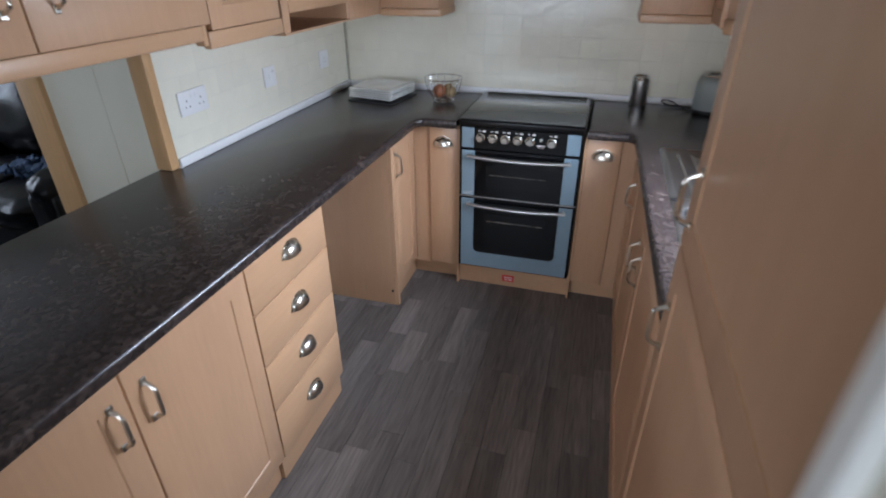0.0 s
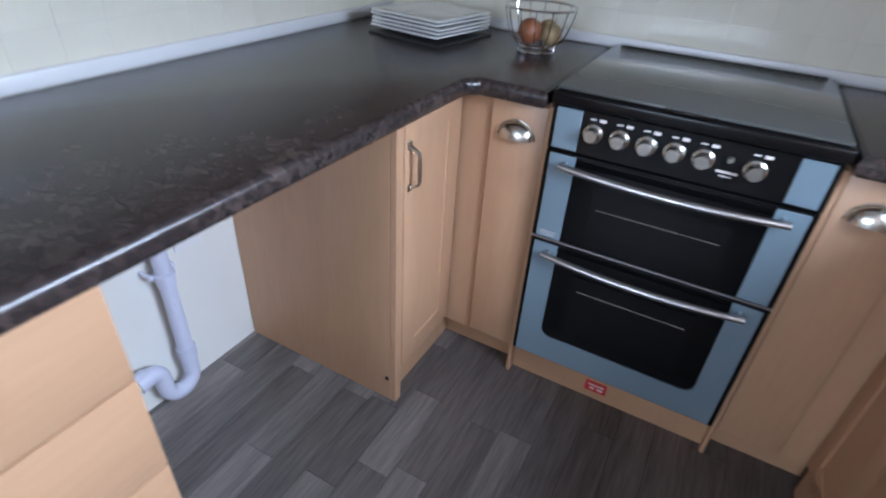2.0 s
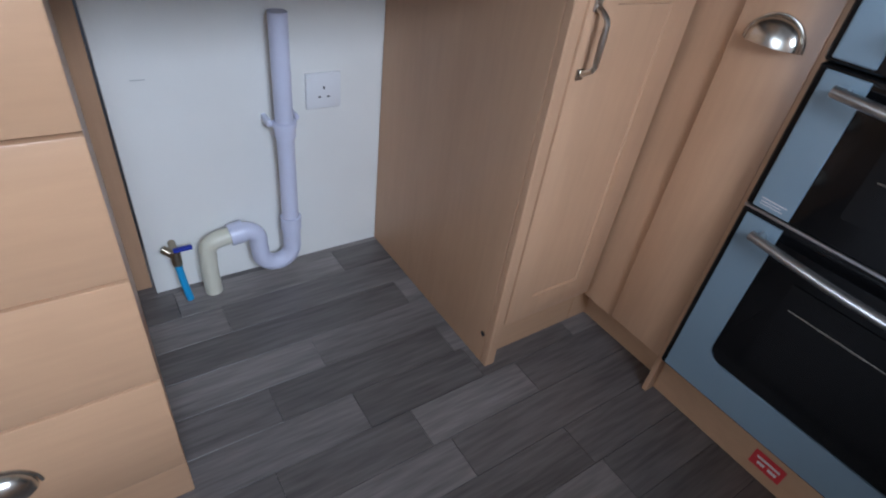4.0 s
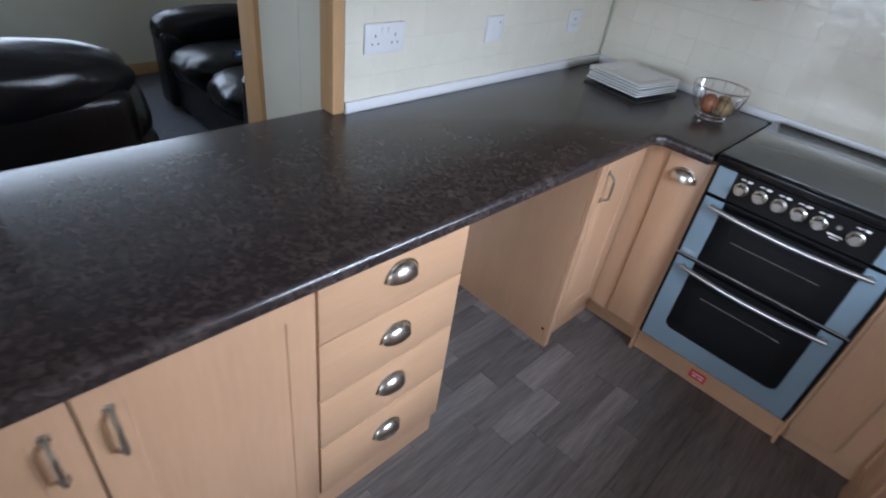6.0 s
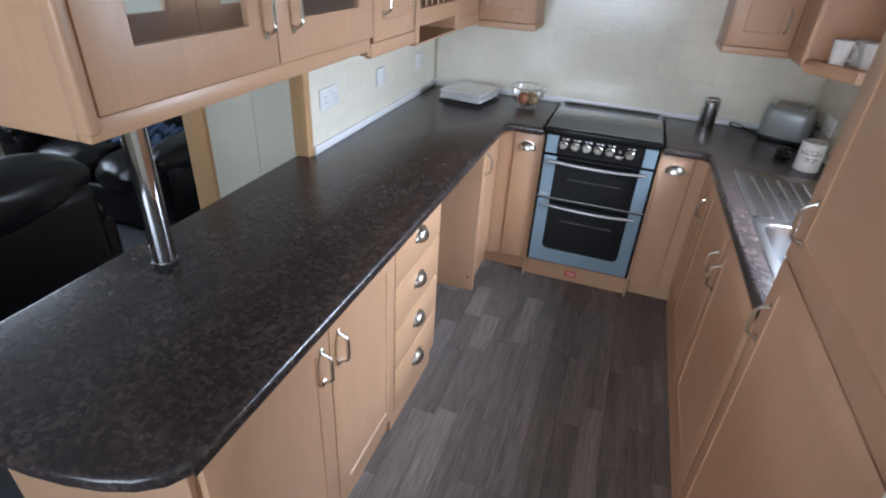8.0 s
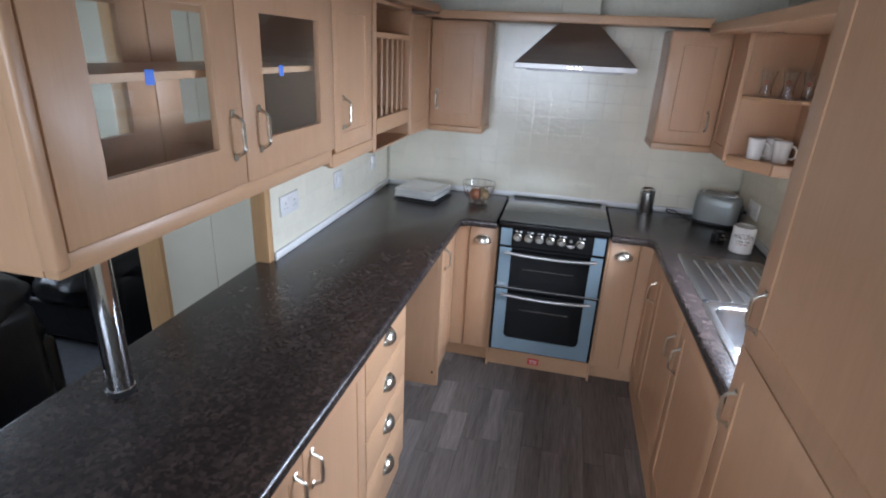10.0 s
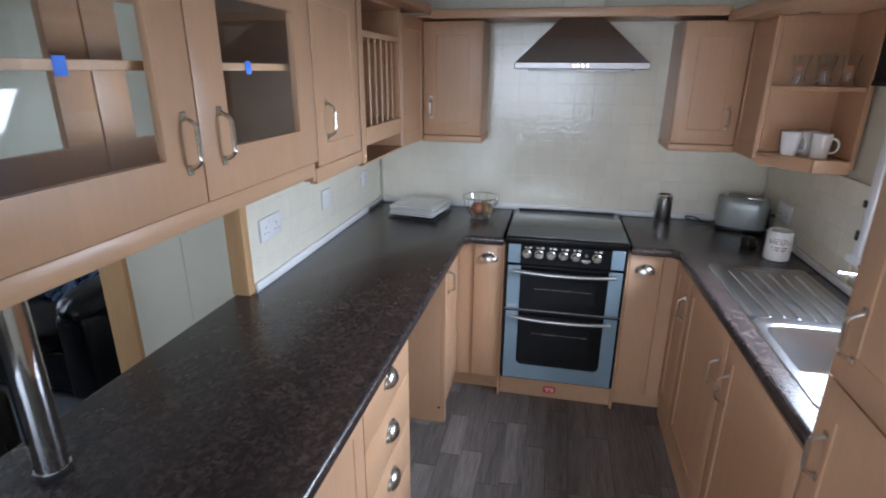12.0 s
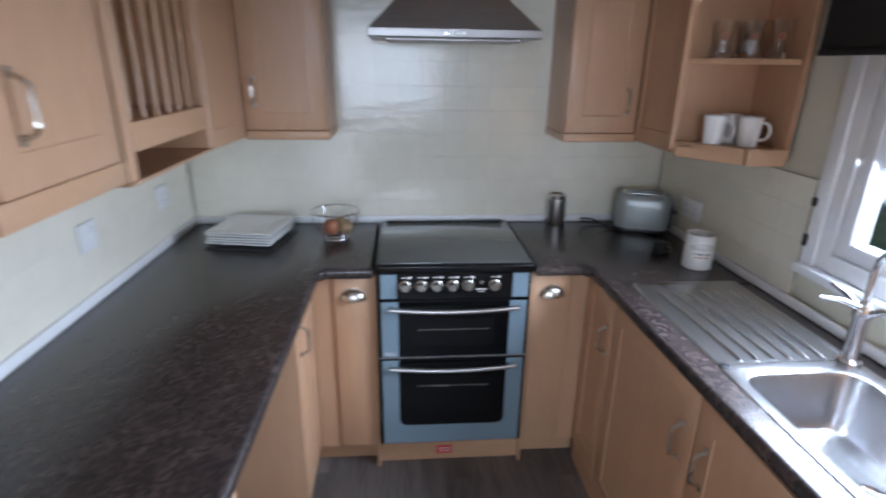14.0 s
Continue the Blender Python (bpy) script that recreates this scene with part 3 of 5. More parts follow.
for i, kx in enumerate((2.108, 2.165, 2.221, 2.277, 2.333, 2.428)):
    kb = moved(lathe([(0, 0), (0.0215, 0), (0.0215, 0.006), (0.0165, 0.009), (0.0155, 0.024), (0.0135, 0.028), (0, 0.028)], sides=24), Matrix.Translation((kx, CY - 0.0125, 0.828)) @ Matrix.Rotation(math.pi / 2, 4, "X"))
    k = part("knob", kb, NICKEL, panel, "silver control knob")
    part("knob_mark", boxes((kx - 0.012, kx + 0.001, CY - 0.0134, CY - 0.0122, 0.857, 0.86), (kx + 0.008, kx + 0.022, CY - 0.0134, CY - 0.0122, 0.855, 0.8615), bevel=0), PRINTW, panel)
part("ignition_button", moved(lathe([(0, 0), (0.007, 0), (0.007, 0.004), (0.005, 0.007), (0, 0.007)], sides=16), Matrix.Translation((2.381, CY - 0.0125, 0.838)) @ Matrix.Rotation(math.pi / 2, 4, "X")), NICKEL, panel)
part("clock_marks", boxes((2.362, 2.402, CY - 0.0134, CY - 0.0122, 0.808, 0.813), (2.37, 2.394, CY - 0.0134, CY - 0.0122, 0.800, 0.803), bevel=0), PRINTW, panel)


def oven_door(z0, z1, glass_z0, rounded, hz, rack_z):
    d = part("oven_door", boxes((CX0 + 0.002, CX1 - 0.002, CY - 0.006, CY + 0.018, z0, z1), bevel=0.003), ENAMEL, ck)
    gx0, gx1 = CX0 + 0.076, CX1 - 0.076
    if rounded:
        r = 0.028
        outer = [(CX0 + 0.014, z0 + 0.008), (CX1 - 0.014, z0 + 0.008), (CX1 - 0.014, z1 - 0.006), (gx1, z1 - 0.006)]
        arc = [(gx1 - r + r * math.cos(q), glass_z0 + r + r * math.sin(q)) for q in (-k * math.pi / 12 for k in range(7))]
        arc += [(gx0 + r + r * math.cos(q), glass_z0 + r + r * math.sin(q)) for q in (-math.pi / 2 - k * math.pi / 12 for k in range(7))]
        ring = outer + arc + [(gx0, z1 - 0.006), (CX0 + 0.014, z1 - 0.006)]
        bm = slab(ring, 0, 0.0045, 0.0)
        part("front_plate", moved(bm, Matrix.Translation((0, CY - 0.006, 0)) @ Matrix.Rotation(math.pi / 2, 4, "X")), BLUEGREY, d, "blue-grey frame plate")
    else:
        for x0, x1 in ((CX0 + 0.014, gx0), (gx1, CX1 - 0.014)):
            part("front_plate", boxes((x0, x1, CY - 0.0105, CY - 0.006, z0 + 0.004, z1 - 0.006), bevel=0.0015), BLUEGREY, d, "blue-grey side plate")
    part("oven_glass", boxes((gx0 + 0.001, gx1 - 0.001, CY - 0.0098, CY - 0.0062, glass_z0 + 0.001, z1 - 0.008), bevel=0.0), BLACKG, d) if not rounded else part(
        "oven_glass", boxes((gx0 + 0.001, gx1 - 0.001, CY - 0.008, CY - 0.0062, glass_z0 + 0.03, z1 - 0.008), bevel=0.0), BLACKG, d)
    part("inner_window", boxes((gx0 + 0.055, gx1 - 0.055, CY - 0.0101, CY - 0.0099, glass_z0 + 0.045, z1 - 0.075), bevel=0), ENAMEL, d)
    part("shelf_edge", tube([(gx0 + 0.07, CY - 0.0104, rack_z), (gx1 - 0.07, CY - 0.0104, rack_z)], 0.0014, 6), NICKEL, d, "wire shelf edge behind the oven glass")
    n = 14
    pts = []
    for k in range(n + 1):
        s = -1 + 2 * k / n
        pts.append((2.286 + s * 0.236, CY - 0.032 - 0.014 * (1 - s * s), hz - 0.006 * (1 - s * s)))
    hnd = part("handle", tube(pts, 0.0085, 12), STEEL, d, "long bowed steel handle")
    for sx in (-1, 1):
        part("mount", tube([(2.286 + sx * 0.225, CY - 0.008, hz), (2.286 + sx * 0.225, CY - 0.034, hz)], 0.006, 10), STEEL, hnd)
    return d


upper_door = oven_door(0.532, 0.768, 0.536, False, 0.742, 0.648)
part("rating_print", boxes((CX0 + 0.024, CX0 + 0.066, CY - 0.0112, CY - 0.0106, 0.554, 0.5555), (CX0 + 0.024, CX0 + 0.058, CY - 0.0112, CY - 0.0106, 0.549, 0.5502), (CX0 + 0.024, CX0 + 0.062, CY - 0.0112, CY - 0.0106, 0.5445, 0.5457), bevel=0), PRINTW, upper_door)
oven_door(0.134, 0.525, 0.222, True, 0.498, 0.405)
ck.scale = (1.022, 1.0, 1.014)
part("gap_strip", boxes((CX0 + 0.002, CX1 - 0.002, CY - 0.004, CY + 0.018, 0.526, 0.531), bevel=0.0), STEEL, ck)

# ---- hood ----
hood = thing("cooker_hood", (2.285, 5.4, 1.675), "brushed steel pyramid cooker hood with a chimney", "cooker hood")
HX0, HX1, HY0 = 1.985, 2.587, 5.24
part("rim", boxes((HX0, HX1, HY0, YB - 0.002, 1.684, 1.714), bevel=0.003), HOODS, hood)
bm = bmesh.new()
lo = [(HX0 + 0.004, HY0 + 0.004, 1.713), (HX1 - 0.004, HY0 + 0.004, 1.713), (HX1 - 0.004, YB - 0.002, 1.713), (HX0 + 0.004, YB - 0.002, 1.713)]
hi = [(2.185, 5.40, 1.915), (2.378, 5.40, 1.915), (2.378, YB - 0.002, 1.915), (2.185, YB - 0.002, 1.915)]
A, B = [bm.verts.new(p) for p in lo], [bm.verts.new(p) for p in hi]
for k in range(4):
    bm.faces.new((A[k], A[(k + 1) % 4], B[(k + 1) % 4], B[k]))
bm.faces.new(A[::-1]), bm.faces.new(B)
bmesh.ops.bevel(bm, geom=bm.edges[:], offset=0.003, segments=2, affect="EDGES")
part("canopy", bm, HOODS, hood)
part("chimney", boxes((2.186, 2.377, 5.402, YB - 0.002, 1.913, CEILING - 0.001), bevel=0.003), WALLP, hood, "painted chimney box")
for k in range(4):
    part("button", moved(lathe([(0, 0), (0.005, 0), (0.005, 0.003), (0, 0.003)], sides=12), Matrix.Translation((2.255 + 0.02 * k, HY0 - 0.0002, 1.699)) @ Matrix.Rotation(math.pi / 2, 4, "X")), CHROME, hood)
part("grease_filter", boxes((HX0 + 0.06, HX1 - 0.06, HY0 + 0.06, YB - 0.06, 1.675, 1.6835), bevel=0.002), HOODS, hood)

# ---- wall cabinets over the peninsula ----
UX, UY0 = 1.492, 3.05
UZ0, UZ1 = 1.408, 1.925


def glazed(y0, y1, x, sign, parent):
    """A glass-panelled door; sign -1 puts its face towards the lounge."""
    d = part("door", shaker(y0, y1, UZ0, UZ1, x, stile=0.1, open_panel=True) if sign > 0 else
             turned(shaker(y0, y1, UZ0, UZ1, x, stile=0.095, open_panel=True), (x, (y0 + y1) / 2, 0), Matrix.Rotation(math.pi, 4, "Z")), BEECH, parent)
    g = part("pane", boxes((x - sign * 0.012, x - sign * 0.008, y0 + 0.045, y1 - 0.045, UZ0 + 0.045, UZ1 - 0.045), bevel=0), GLASS, d)
    g.visible_shadow = False
    return d


wc = thing("glass_wall_cabinet", (1.32, 3.585, 1.33), "light beech hanging cabinet with glass doors on both sides", "cabinet", "wall cabinets")
BX = 1.125
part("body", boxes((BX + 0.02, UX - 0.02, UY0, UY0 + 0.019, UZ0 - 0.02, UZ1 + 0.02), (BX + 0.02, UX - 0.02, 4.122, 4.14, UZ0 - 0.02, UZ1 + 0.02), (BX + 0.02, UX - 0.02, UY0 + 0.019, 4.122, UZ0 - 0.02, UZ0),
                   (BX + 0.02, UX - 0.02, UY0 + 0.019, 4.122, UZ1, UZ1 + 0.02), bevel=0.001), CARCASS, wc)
part("side_panel", boxes((BX + 0.004, UX - 0.006, UY0 - 0.012, UY0 - 0.001, UZ0 - 0.03, UZ1 + 0.02), bevel=0.002), BEECH, wc)
part("corner_post", boxes((UX - 0.034, UX + 0.002, UY0 - 0.016, UY0 + 0.012, UZ0 - 0.03, UZ1 + 0.02), bevel=0.008, seg=3), BEECH, wc)
g1 = glazed(UY0 + 0.014, 3.596, UX, 1, wc)
g2 = glazed(3.600, 4.138, UX, 1, wc)
pull(g1, (UX, 3.552, 1.536))
pull(g2, (UX, 3.668, 1.538))
glazed(UY0 + 0.014, 3.713, BX, -1, wc)
glazed(3.717, 4.138, BX, -1, wc)
sh = part("shelf", boxes((BX + 0.03, UX - 0.035, UY0 + 0.02, 4.12, 1.672, 1.689), bevel=0.001), BEECH_H, wc)
for ty in (3.328, 3.842):
    part("sticker", boxes((UX - 0.0348, UX - 0.0338, ty, ty + 0.024, 1.664, 1.694), bevel=0), TAG, sh, "blue paper tag")
part("light_rail", boxes((UX - 0.035, UX - 0.004, UY0 - 0.012, 4.115, 1.364, 1.407), (BX + 0.004, BX + 0.03, UY0 - 0.012, 4.16, 1.364, 1.407), (BX + 0.03, UX - 0.036, UY0 - 0.012, UY0 + 0.015, 1.364, 1.407), bevel=0.005, seg=2), BEECH_H, wc)
part("rail_end", boxes((UX - 0.037, UX - 0.002, 4.1, 4.118, 1.35, 1.408), bevel=0.003), BEECH_H, wc)
part("underside", boxes((BX + 0.03, UX - 0.036, UY0 + 0.016, 4.16, 1.374, 1.386), bevel=0.001), BEECH_H, wc)

for hz in (1.50, 1.86):
    part("hinge", boxes((UX - 0.05, UX - 0.02, 4.085, 4.121, hz - 0.018, hz + 0.018), bevel=0.004, seg=2), NICKEL, wc, "small nickel door hinge")

pole = thing("support_pole", (1.27, 3.307, TOP), "chrome tube between worktop and hanging cabinet", "pole")
part("tube", tube([(1.27, 3.307, TOP + 0.002), (1.27, 3.307, 1.374)], 0.0295, 28), CHROME, pole)
part("collar", lathe([(0, 0), (0.033, 0), (0.034, 0.012), (0.0305, 0.015), (0, 0.015)], (1.27, 3.307, TOP), 28), RUBBER, pole)
part("collar", lathe([(0, 0), (0.032, 0), (0.032, 0.002), (0, 0.002)], (1.27, 3.307, TOP + 0.0155), 28), CHROME, pole)

sc = thing("wall_cabinet", (1.34, 4.34, 1.315), "light beech wall cabinet with one solid door", "cabinet", "wall cabinets")
part("body", boxes((XL + 0.002, UX - 0.021, 4.142, 4.509, UZ0 - 0.02, UZ1 + 0.02), bevel=0.001), BEECH, sc)
d = part("door", shaker(4.142, 4.509, UZ0 - 0.018, UZ1, UX), BEECH, sc)
pull(d, (UX, 4.216, 1.526))
part("light_rail", boxes((UX - 0.03, UX - 0.003, 4.125, 4.525, 1.338, 1.388), (XL + 0.002, UX - 0.031, 4.51, 4.525, 1.338, 1.388), bevel=0.005, seg=2), BEECH_H, sc)

rk = thing("plate_rack_unit", (1.34, 4.83, 1.305), "light beech wall unit with a dowel plate rack", "plate rack", "wall cabinets")
RX = 1.488
RY0, RY1 = 4.53, 5.07
part("side_panel", boxes((XL + 0.002, RX, RY0, RY0 + 0.045, 1.335, 1.935), bevel=0.001), BEECH, rk)
part("side_panel", boxes((XL + 0.002, RX, RY1 - 0.02, RY1, 1.335, 1.935), bevel=0.001), BEECH, rk)
part("top_panel", boxes((XL + 0.002, RX, RY0 + 0.045, RY1 - 0.02, 1.92, 1.935), bevel=0.001), BEECH, rk)
part("back_panel", boxes((XL + 0.002, XL + 0.012, RY0 + 0.045, RY1 - 0.02, 1.345, 1.919), bevel=0.001), BEECH, rk)
part("bottom_rail", boxes((RX - 0.22, RX + 0.003, RY0 + 0.046, RY1 - 0.021, 1.398, 1.465), bevel=0.002), BEECH_H, rk)
part("underside", boxes((XL + 0.002, RX + 0.004, RY0, RY1, 1.326, 1.334), bevel=0.001), BEECH_H, rk)
part("top_rail", boxes((RX - 0.22, RX, RY0 + 0.046, RY1 - 0.021, 1.79, 1.812), bevel=0.002), BEECH_H, rk)
for i in range(6):
    y = RY0 + 0.085 + i * 0.073
    part("dowel", tube([(RX - 0.02, y, 1.465), (RX - 0.02, y, 1.79)], 0.0065, 8), DOWEL, rk)
    part("dowel", tube([(RX - 0.16, y, 1.465), (RX - 0.16, y, 1.79)], 0.0065, 8), DOWEL, rk)


def diagonal_panel(p0, p1, z0, z1, t=0.018):
    """An upright framed panel between two places in plan."""
    a, b = Vector((*p0, 0)), Vector((*p1, 0))
    w = (b - a).length
    s = 0.035
    bm = merge(boxes((-t, 0, 0, s, z0, z1), (-t, 0, w - s, w, z0, z1), (-t, -0.0004, s, w - s, z0, z0 + 0.06), (-t, -0.0004, s, w - s, z1 - 0.06, z1), bevel=0.0015), boxes((-t + 0.002, -0.004, s - 0.003, w - s + 0.003, z0 + 0.05, z1 - 0.05), bevel=0))
    ang = math.atan2((b - a).y, (b - a).x) - math.pi / 2
    return moved(bm, Matrix.Translation(a) @ Matrix.Rotation(ang, 4, "Z"))


lb = thing("wall_cabinet", (1.55, 5.4, 1.31), "light beech corner wall cabinet beside the hood", "cabinet", "wall cabinets")
LY = 5.375
part("body", boxes((1.49, 1.818, LY + 0.021, YB - 0.002, 1.352, 1.905), (XL + 0.002, 1.488, RY1 + 0.003, YB - 0.002, 1.352, 1.905), bevel=0.001), BEECH, lb)
part("angled_panel", diagonal_panel((RX + 0.002, RY1 + 0.004), (1.512, LY + 0.008), 1.326, 1.912), BEECH, lb)


def south_door(x0, x1, z0, z1, y):
    """A framed door facing the room from the back wall."""
    bm = shaker(0, x1 - x0, z0, z1, 0.0)
    return moved(bm, Matrix.Translation((x0, y, 0)) @ OUT_S)


d = part("door", south_door(1.516, 1.816, 1.354, 1.902, LY), BEECH, lb)
pull(d, (1.556, LY, 1.494), OUT_S, length=0.105)
part("light_rail", boxes((1.513, 1.824, LY - 0.004, LY + 0.022, 1.318, 1.352), (1.804, 1.824, LY + 0.022, YB - 0.003, 1.318, 1.352), bevel=0.005, seg=2), BEECH_H, lb)
part("underside", boxes((XL + 0.002, 1.803, LY + 0.024, YB - 0.003, 1.334, 1.3515), bevel=0.001), BEECH_H, lb)

rb = thing("wall_cabinet", (2.85, 5.4, 1.305), "light beech wall cabinet on the sink side of the hood", "cabinet", "wall cabinets")
part("body", boxes((2.735, 3.028, LY + 0.021, YB - 0.002, 1.345, 1.895), (3.03, XW - 0.002, 5.09, YB - 0.002, 1.345, 1.895), bevel=0.001), BEECH, rb)
d = part("door", south_door(2.738, 3.018, 1.35, 1.892, LY), BEECH, rb)
pull(d, (2.975, LY, 1.472), OUT_S, length=0.105)
part("light_rail", boxes((2.732, 3.03, LY - 0.004, LY + 0.022, 1.314, 1.348), (2.732, 2.752, LY + 0.022, YB - 0.003, 1.314, 1.344), bevel=0.005, seg=2), BEECH_H, rb)
part("underside", boxes((2.753, XW - 0.004, LY + 0.024, YB - 0.003, 1.328, 1.344), bevel=0.001), BEECH_H, rb)
part("angled_panel", diagonal_panel((3.022, LY + 0.008), (3.024, 5.066), 1.322, 1.885), BEECH, rb)

es = thing("open_shelf_unit", (3.16, 4.95, 1.316), "light beech open end shelf unit with clipped corners", "shelf", "wall cabinets")
SP = [(3.012, 5.06), (3.012, 5.03), (3.145, 4.858), (XW - 0.003, 4.858), (XW - 0.003, 5.06)]
part("side_panel", boxes((3.006, XW - 0.003, 5.062, 5.082, 1.332, 1.885), bevel=0.002), BEECH, es)
part("front_edge", boxes((3.0, 3.022, 5.04, 5.064, 1.34, 1.885), bevel=0.003), BEECH, es)
part("back_panel", boxes((XW - 0.018, XW - 0.002, 4.852, 5.06, 1.332, 1.885), bevel=0.002), BEECH, es)
part("shelf", slab([(x, y) for x, y in SP[:3]] + [(XW - 0.019, 4.858), (XW - 0.019, 5.06)], 1.348, 1.365, 0.0015, 1), BEECH_H, es)
part("shelf", slab([(3.02, 5.06), (3.02, 5.04), (3.145, 4.868), (XW - 0.019, 4.868), (XW - 0.019, 5.06)], 1.612, 1.628, 0.0015, 1), BEECH_H, es)
part("light_rail", merge(moved(boxes((-0.018, 0, 0, math.hypot(0.133, 0.172), 1.316, 1.368), bevel=0.003), Matrix.Translation((3.012, 5.03, 0)) @ Matrix.Rotation(math.atan2(-0.172, 0.133) - math.pi / 2, 4, "Z")),
                         boxes((3.146, XW - 0.02, 4.84, 4.857, 1.316, 1.368), bevel=0.003)), BEECH_H, es)

# soffit board with cornice and downlights round the tops of the wall units
soffit = thing("cornice", (2.2, 5.3, 1.88), "light beech soffit board with moulded cornice edge", "cornice", "", "structure")
part("board", boxes((XL + 0.002, 2.183, 5.30, YB - 0.002, 1.914, 1.926), (2.38, XW - 0.002, 5.30, YB - 0.002, 1.914, 1.926), (2.183, 2.38, 5.30, 5.399, 1.914, 1.926), (2.905, XW - 0.002, 3.78, 5.298, 1.886, 1.902), (BX, 1.575, UY0 - 0.03, 5.298, 1.936, 1.948), bevel=0.001), BEECH_H, soffit)
part("edge", boxes((1.575, 2.90, 5.278, 5.298, 1.906, 1.948), (2.885, 2.905, 3.78, 5.298, 1.88, 1.924), (1.557, 1.578, UY0 - 0.03, 5.298, 1.928, 1.972), bevel=0.006, seg=3), BEECH_H, soffit)
for x, y, z in ((1.53, 4.72, 1.9345), (1.95, 5.34, 1.9125), (2.63, 5.34, 1.9125), (3.08, 4.98, 1.8845), (3.08, 4.3, 1.8845)):
    dl = thing("downlight", (x, y, z), "small round recessed downlight, switched off", "downlight", "downlights")
    part("rim", lathe([(0.030, 0), (0.034, -0.002), (0.031, -0.004), (0.022, -0.003), (0.022, 0)], (x, y, z), 24), CHROME, dl)
    part("lens", lathe([(0, -0.0015), (0.0218, -0.0015), (0.0218, -0.0002), (0, -0.0002)], (x, y, z), 20), WHITEP, dl)

# ---- sink side base units and tall cupboard ----
RXF = 2.802


def right_door(parent, y0, y1, z0, z1, hy, hz, stile=0.062):
    bm = shaker(-y1, -y0, z0, z1, 0.0, stile=stile)
    d = part("door", moved(bm, Matrix.Translation((RXF, 0, 0)) @ OUT_W), BEECH, parent)
    if hy:
        pull(d, (RXF, hy, hz), OUT_W)
    return d


def right_unit(y0, y1, doors, label):
    u = thing("base_cabinet", (3.05, (y0 + y1) / 2, 0), label, "cabinet", "fitted base units")
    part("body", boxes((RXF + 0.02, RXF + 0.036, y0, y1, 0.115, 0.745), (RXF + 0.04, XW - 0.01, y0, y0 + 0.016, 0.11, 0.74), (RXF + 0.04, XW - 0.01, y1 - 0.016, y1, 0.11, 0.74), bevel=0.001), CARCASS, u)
    part("plinth", boxes((RXF + 0.012, RXF + 0.028, y0, y1, 0, 0.11), bevel=0.001), BEECH_H, u)
    for a0, a1, hy in doors:
        right_door(u, a0, a1, 0.115, TOP - 0.046, hy, 0.70)
    return u


right_unit(4.32, 5.115, [(4.323, 4.85, 4.372), (4.855, 5.11, 4.89)], "light beech corner base cabinet beside the sink")
right_unit(3.76, 4.318, [(3.763, 4.317, 4.266)], "light beech base cabinet under the sink")
tall = thing("tall_cupboard", (3.05, 3.38, 0), "tall light beech housing with an upper and a lower door", "cupboard")
part("body", boxes((RXF + 0.021, XW + 0.01, 2.984, 3.757, 0.1, CEILING - 0.01), bevel=0.001), BEECH, tall)
part("plinth", boxes((RXF + 0.03, RXF + 0.046, 2.984, 3.757, 0, 0.1), bevel=0.001), BEECH_H, tall)
right_door(tall, 2.986, 3.756, 0.11, 1.073, 3.702, 0.904, 0.07)
right_door(tall, 2.986, 3.756, 1.078, 2.07, 3.69, 1.194, 0.07)

# ---- sink ----
sink = thing("sink", (3.05, 4.37, TOP), "stainless steel inset sink with a ribbed drainer", "sink")
SX0, SX1, SY0, SY1 = 2.862, 3.228, 3.875, 4.895
BX0, BX1, BY0, BY1 = 2.897, 3.178, 3.915, 4.335


def rounded_rect(x0, x1, y0, y1, r, n=8):
    pts = []
    for cx, cy, a0 in ((x1 - r, y1 - r, 0), (x0 + r, y1 - r, 90), (x0 + r, y0 + r, 180), (x1 - r, y0 + r, 270)):
        pts += [(cx + r * math.cos(radians(a0 + 90 * k / n)), cy + r * math.sin(radians(a0 + 90 * k / n))) for k in range(n + 1)]
    return pts


def rings_mesh(rings, close=True):
    bm = bmesh.new()
    vs = [[bm.verts.new(p) for p in ring] for ring in rings]
    n = len(vs[0])
    for a, b in zip(vs, vs[1:]):
        for k in range(n):
            bm.faces.new((a[k], a[(k + 1) % n], b[(k + 1) % n], b[k]))
    if close:
        bm.faces.new(vs[-1])
    return bm


def rr(x0, x1, y0, y1, r, z):
    return [(x, y, z) for x, y in rounded_rect(x0, x1, y0, y1, r)]


DY = 4.384
part("bowl", rings_mesh([rr(SX0, SX1, SY0, DY, 0.02, TOP + 0.0005), rr(SX0 + 0.003, SX1 - 0.003, SY0 + 0.003, DY - 0.001, 0.018, TOP + 0.004), rr(BX0 - 0.012, BX1 + 0.012, BY0 - 0.012, BY1 + 0.012, 0.06, TOP + 0.004),
                         rr(BX0 - 0.004, BX1 + 0.004, BY0 - 0.004, BY1 + 0.004, 0.055, TOP + 0.0005), rr(BX0, BX1, BY0, BY1, 0.052, TOP - 0.012), rr(BX0 + 0.012, BX1 - 0.012, BY0 + 0.012, BY1 - 0.012, 0.05, TOP - 0.12),
                         rr(BX0 + 0.022, BX1 - 0.022, BY0 + 0.022, BY1 - 0.022, 0.045, TOP - 0.142), rr(BX0 + 0.05, BX1 - 0.05, BY0 + 0.05, BY1 - 0.05, 0.035, TOP - 0.15)]), SINK, sink)
